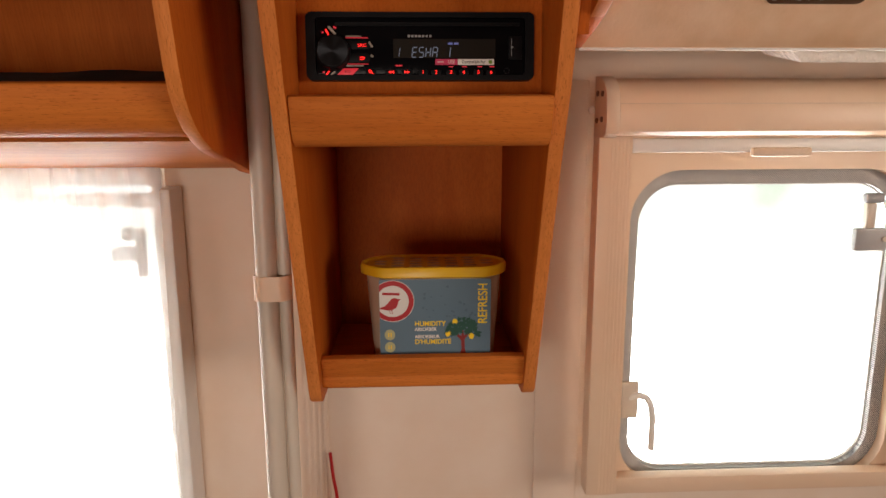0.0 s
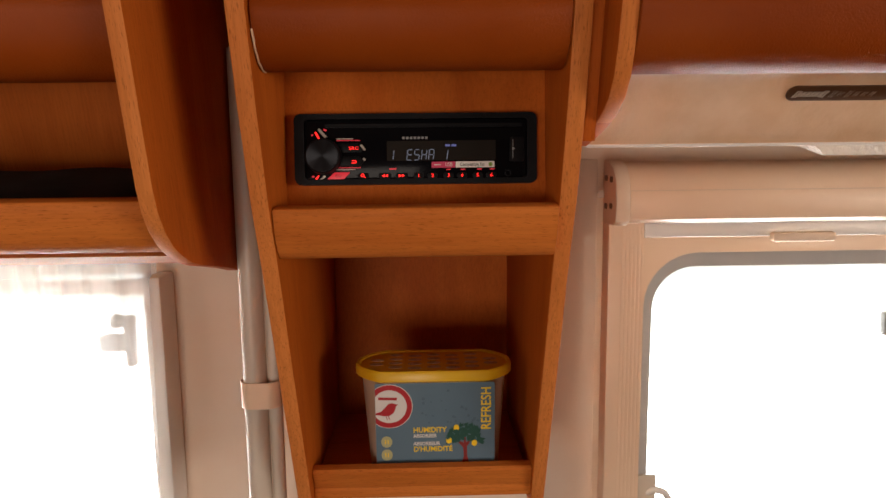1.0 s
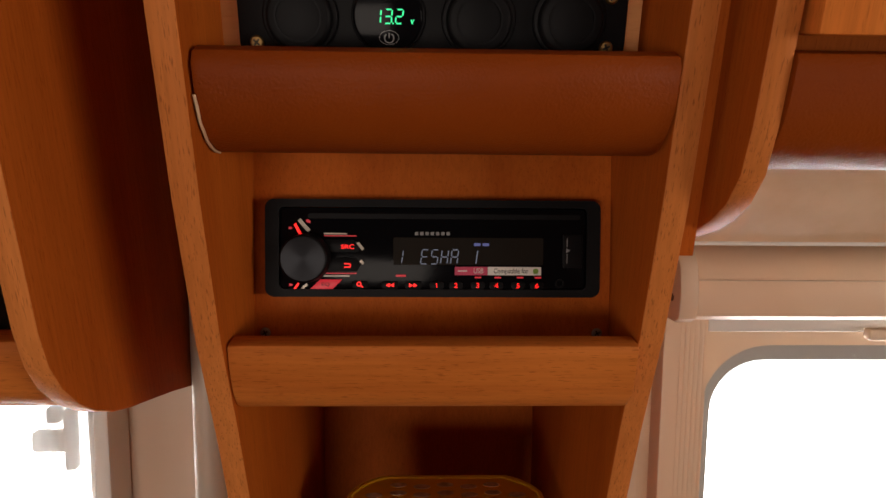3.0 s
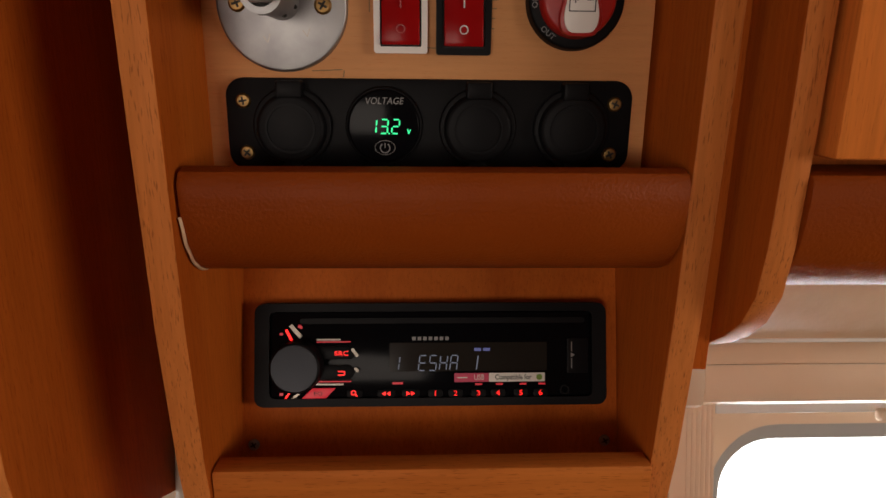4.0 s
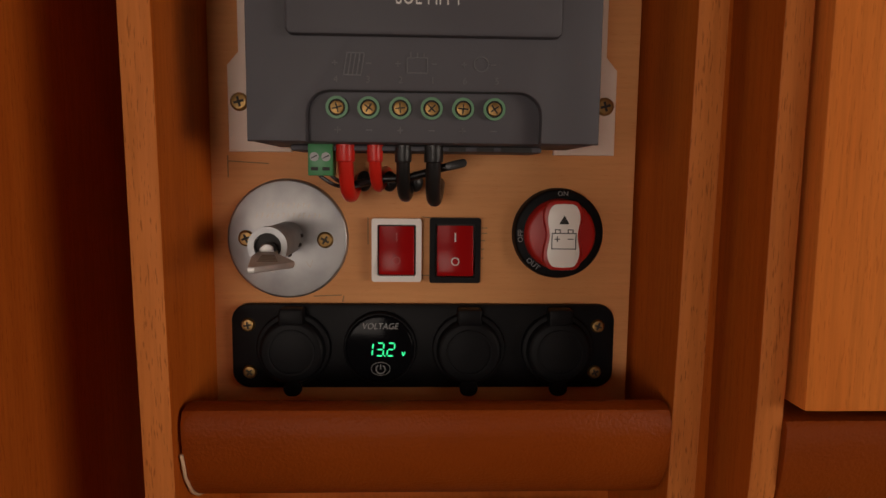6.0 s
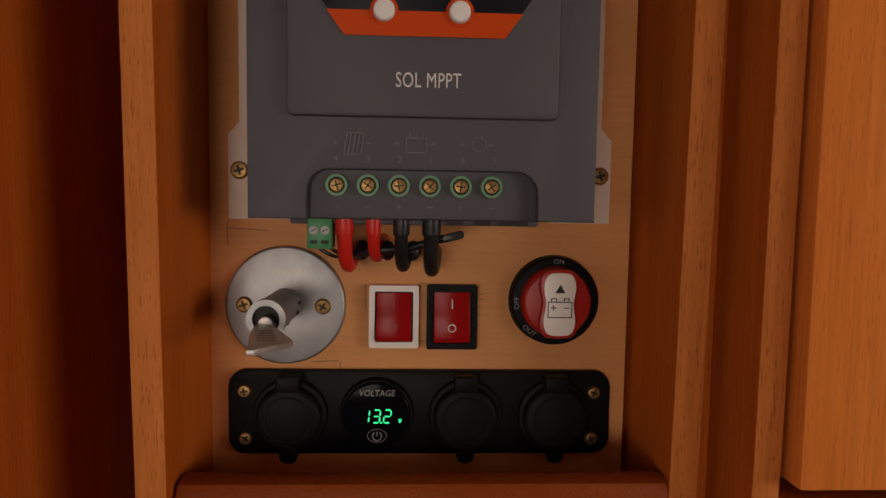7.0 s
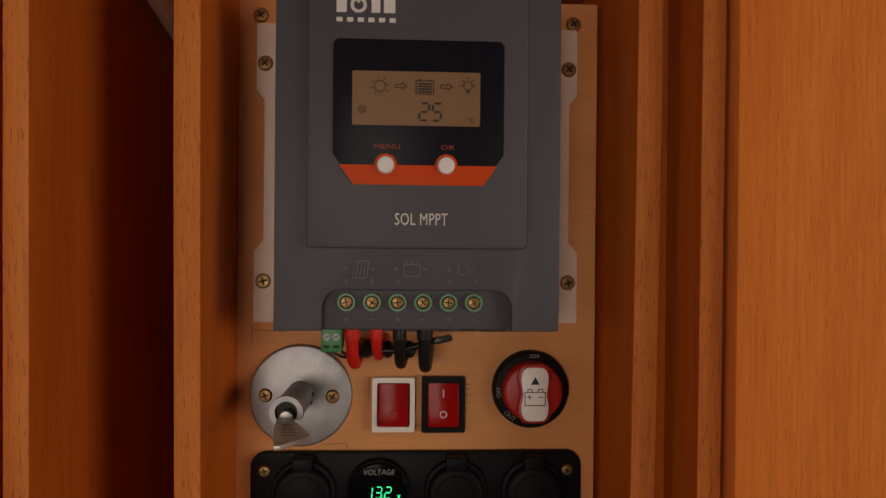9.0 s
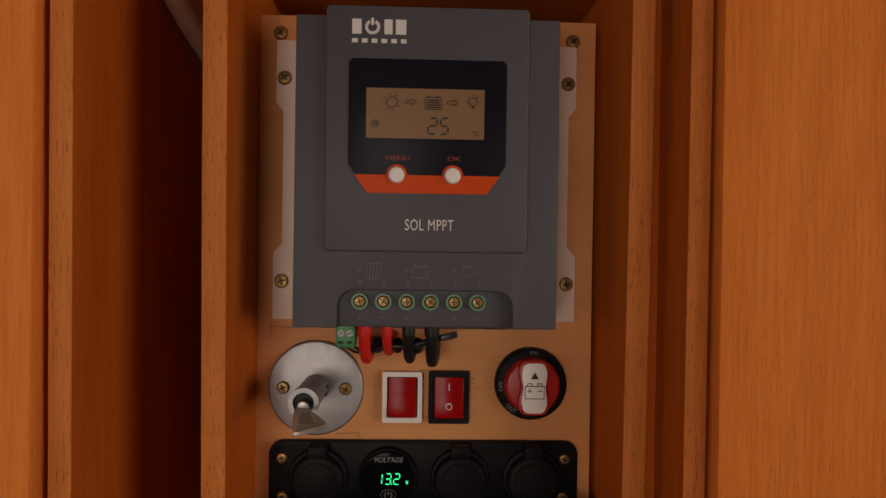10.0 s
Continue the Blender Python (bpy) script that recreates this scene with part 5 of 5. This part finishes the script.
def loft(bm, rings):
    rows = [[bm.verts.new((x, y, z)) for x, y in pts] for pts, z in rings]
    n = len(rows[0])
    for a, b in zip(rows, rows[1:]):
        for i in range(n):
            bm.faces.new((a[i], a[(i + 1) % n], b[(i + 1) % n], b[i]))
    bm.faces.new(rows[0][::-1])
    bm.faces.new(rows[-1])
    bmesh.ops.recalc_face_normals(bm, faces=bm.faces)
    return bm


tub = thing("humidity_absorber", pose(TUB_X, TUB_Y, TUB_Z), "plastic tub with blue label and yellow pierced lid on the shelf", "tub")
part("body", loft(bmesh.new(), [(tub_outline(0.120, 0.048, 0.024), 0.0), (tub_outline(0.124, 0.052, 0.025), 0.004), (tub_outline(0.138, 0.062, 0.031), 0.100)]), TUBMAT, tub)
lid = part("lid", loft(bmesh.new(), [(tub_outline(0.142, 0.066, 0.034), 0.0970), (tub_outline(0.1490, 0.070, 0.036), 0.0985), (tub_outline(0.1495, 0.0705, 0.036), 0.1062),
                                     (tub_outline(0.1470, 0.0680, 0.035), 0.1082), (tub_outline(0.1420, 0.0640, 0.034), 0.1080), (tub_outline(0.1400, 0.0620, 0.034), 0.1068)]), YELLOW, tub, "yellow lid with rows of holes")
for i in range(7):
    for j in range(4):
        x, y = -0.0540 + 0.0180 * i, -0.0205 + 0.0128 * j + (0.0030 if i % 2 else 0.0)
        if abs(x) / 0.064 + abs(y) / 0.053 < 1.18 and abs(y) < 0.026:
            bm = prism(bmesh.new(), [(x + 0.0066 * math.cos(q / 16 * math.tau), y + 0.0038 * math.sin(q / 16 * math.tau)) for q in range(16)], "z", 0.1064, 0.1071)
            part("hole", bm, HOLE, lid)
# label: leaning with the tub's front face
FRONT = math.degrees(math.atan2(0.0050, 0.096))
lab = part("label", plate(rounded(0.1100, 0.0860, 0.0020, 4), 0.0, 0.0006), LABEL, tub, "blue-grey printed label")
lab.matrix_basis = pose(0.0006, -0.0278 - 0.0006, 0.0530, 90 + FRONT, 0, 0)
zl = 0.0007
W, H = 0.0550, 0.0430
cx, cy, R0 = -0.0420, 0.0210, 0.0208


def clipped(r, n=48):
    pts = []
    for k in range(n):
        a = k / n * math.tau
        pts.append((max(cx + r * math.cos(a), -W + 0.0002), min(cy + r * math.sin(a), H - 0.0002)))
    return pts


part("logo_disc", plate(clipped(R0 + 0.0006), zl, zl + 0.0001), PAPER, lab)
part("logo_ring", plate(clipped(R0), zl + 0.00015, zl + 0.0003), LOGO_RED, lab, "red and white round emblem")
part("logo_inner", plate(clipped(0.0160), zl + 0.00035, zl + 0.0005), PAPER, lab)
bird = [(-0.0546, 0.0148), (-0.0500, 0.0160), (-0.0455, 0.0205), (-0.0428, 0.0238), (-0.0396, 0.0246), (-0.0368, 0.0236), (-0.0338, 0.0230), (-0.0362, 0.0212),
        (-0.0366, 0.0180), (-0.0388, 0.0142), (-0.0424, 0.0122), (-0.0470, 0.0118), (-0.0508, 0.0128), (-0.0546, 0.0132)]
bm = plate(bird, zl + 0.00055, zl + 0.0007)
for x in (-0.0452, -0.0430):
    bar(bm, x, 0.0125, x + 0.0010, 0.0082, 0.0007, zl + 0.00055, zl + 0.0007)
part("logo_shape", bm, LOGO_RED, lab)
part("logo_bar", bar(bmesh.new(), -0.0520, 0.0290, -0.0350, 0.0284, 0.0026, zl + 0.00055, zl + 0.0007), LOGO_RED, lab)
for words, size, y, mat in (("HUMIDITY", 0.0070, -0.0030, YELLOW_INK), ("ABSORBER", 0.0048, -0.0088, PAPER), ("ABSORBEUR", 0.0048, -0.0165, PAPER), ("D'HUMIDIT\u00c9", 0.0070, -0.0220, YELLOW_INK)):
    lettering("print", words, size, -0.0205, y, zl, mat, lab, centre=False, squeeze=0.94, bold=0.00015)
lettering("print", "REFRESH", 0.0130, 0.0474, 0.0175, zl, YELLOW_INK, lab, turn=90, squeeze=0.84, bold=0.00015)
part("print_band", plate([(-W + 0.001, -H + 0.0004), (W - 0.001, -H + 0.0004), (W - 0.001, -H + 0.0050), (0.030, -H + 0.0022), (-0.030, -H + 0.0015), (-W + 0.001, -H + 0.0018)], zl, zl + 0.0002), YELLOW_INK, lab)
for y in (-0.0140, -0.0270):
    b = part("print_dot", plate([(-0.0452 + 0.0052 * math.cos(q / 24 * math.tau), y + 0.0056 * math.sin(q / 24 * math.tau)) for q in range(24)], zl, zl + 0.0001), OLIVE_INK, lab)
    for d in (-0.0012, 0.0012):
        part("print_bar", bar(bmesh.new(), -0.0452 + d, y - 0.0022, -0.0452 + d, y + 0.0022, 0.0009, zl + 0.0002, zl + 0.0003), YELLOW_INK, lab)
bm = plate([(0.0238, -0.0385), (0.0320, -0.0385), (0.0295, -0.0300), (0.0292, -0.0200), (0.0345, -0.0120), (0.0330, -0.0108), (0.0285, -0.0160), (0.0280, -0.0105), (0.0262, -0.0105), (0.0260, -0.0165), (0.0205, -0.0125), (0.0196, -0.0140), (0.0258, -0.0210), (0.0262, -0.0300)], zl, zl + 0.0002)
part("print_trunk", bm, TRUNK_INK, lab)
rng = random.Random(4)
bm = bmesh.new()
for k in range(150):
    a, d = rng.uniform(-0.25, math.pi + 0.25), math.sqrt(rng.random())
    x, y = 0.0275 + 0.0165 * d * math.cos(a), -0.0125 + 0.0150 * d * math.sin(a)
    t = rng.uniform(0, math.tau)
    c, s = math.cos(t), math.sin(t)
    prism(bm, [(x - 0.0032 * c, y - 0.0032 * s), (x + 0.0014 * s, y - 0.0014 * c), (x + 0.0032 * c, y + 0.0032 * s), (x - 0.0014 * s, y + 0.0014 * c)], "z", zl + 0.0002 + k * 2e-6, zl + 0.00022 + k * 2e-6)
tagged(part("print_leaf", bm, LEAF_INK, lab), kind="stuff")
for x, y in ((0.0195, -0.0010), (0.0125, -0.0135), (0.0360, -0.0165)):
    part("print_fruit", plate([(x + 0.0026 * math.cos(q / 20 * math.tau), y + 0.0031 * math.sin(q / 20 * math.tau)) for q in range(20)], zl + 0.0004, zl + 0.0005), YELLOW_INK, lab)
rng = random.Random(9)
bm = bmesh.new()
for k in range(26):
    x, y = rng.uniform(-0.018, 0.042), rng.uniform(0.004, 0.038)
    if abs(x - 0.048) > 0.008:
        r0 = rng.uniform(0.0008, 0.0016)
        prism(bm, [(x + r0 * math.cos(q / 8 * math.tau), y + r0 * math.sin(q / 8 * math.tau)) for q in range(8)], "z", zl, zl + 0.0001)
tagged(part("print_speckle", bm, material("faint_blue_print", (0.075, 0.125, 0.17), 0.4), lab), kind="stuff")
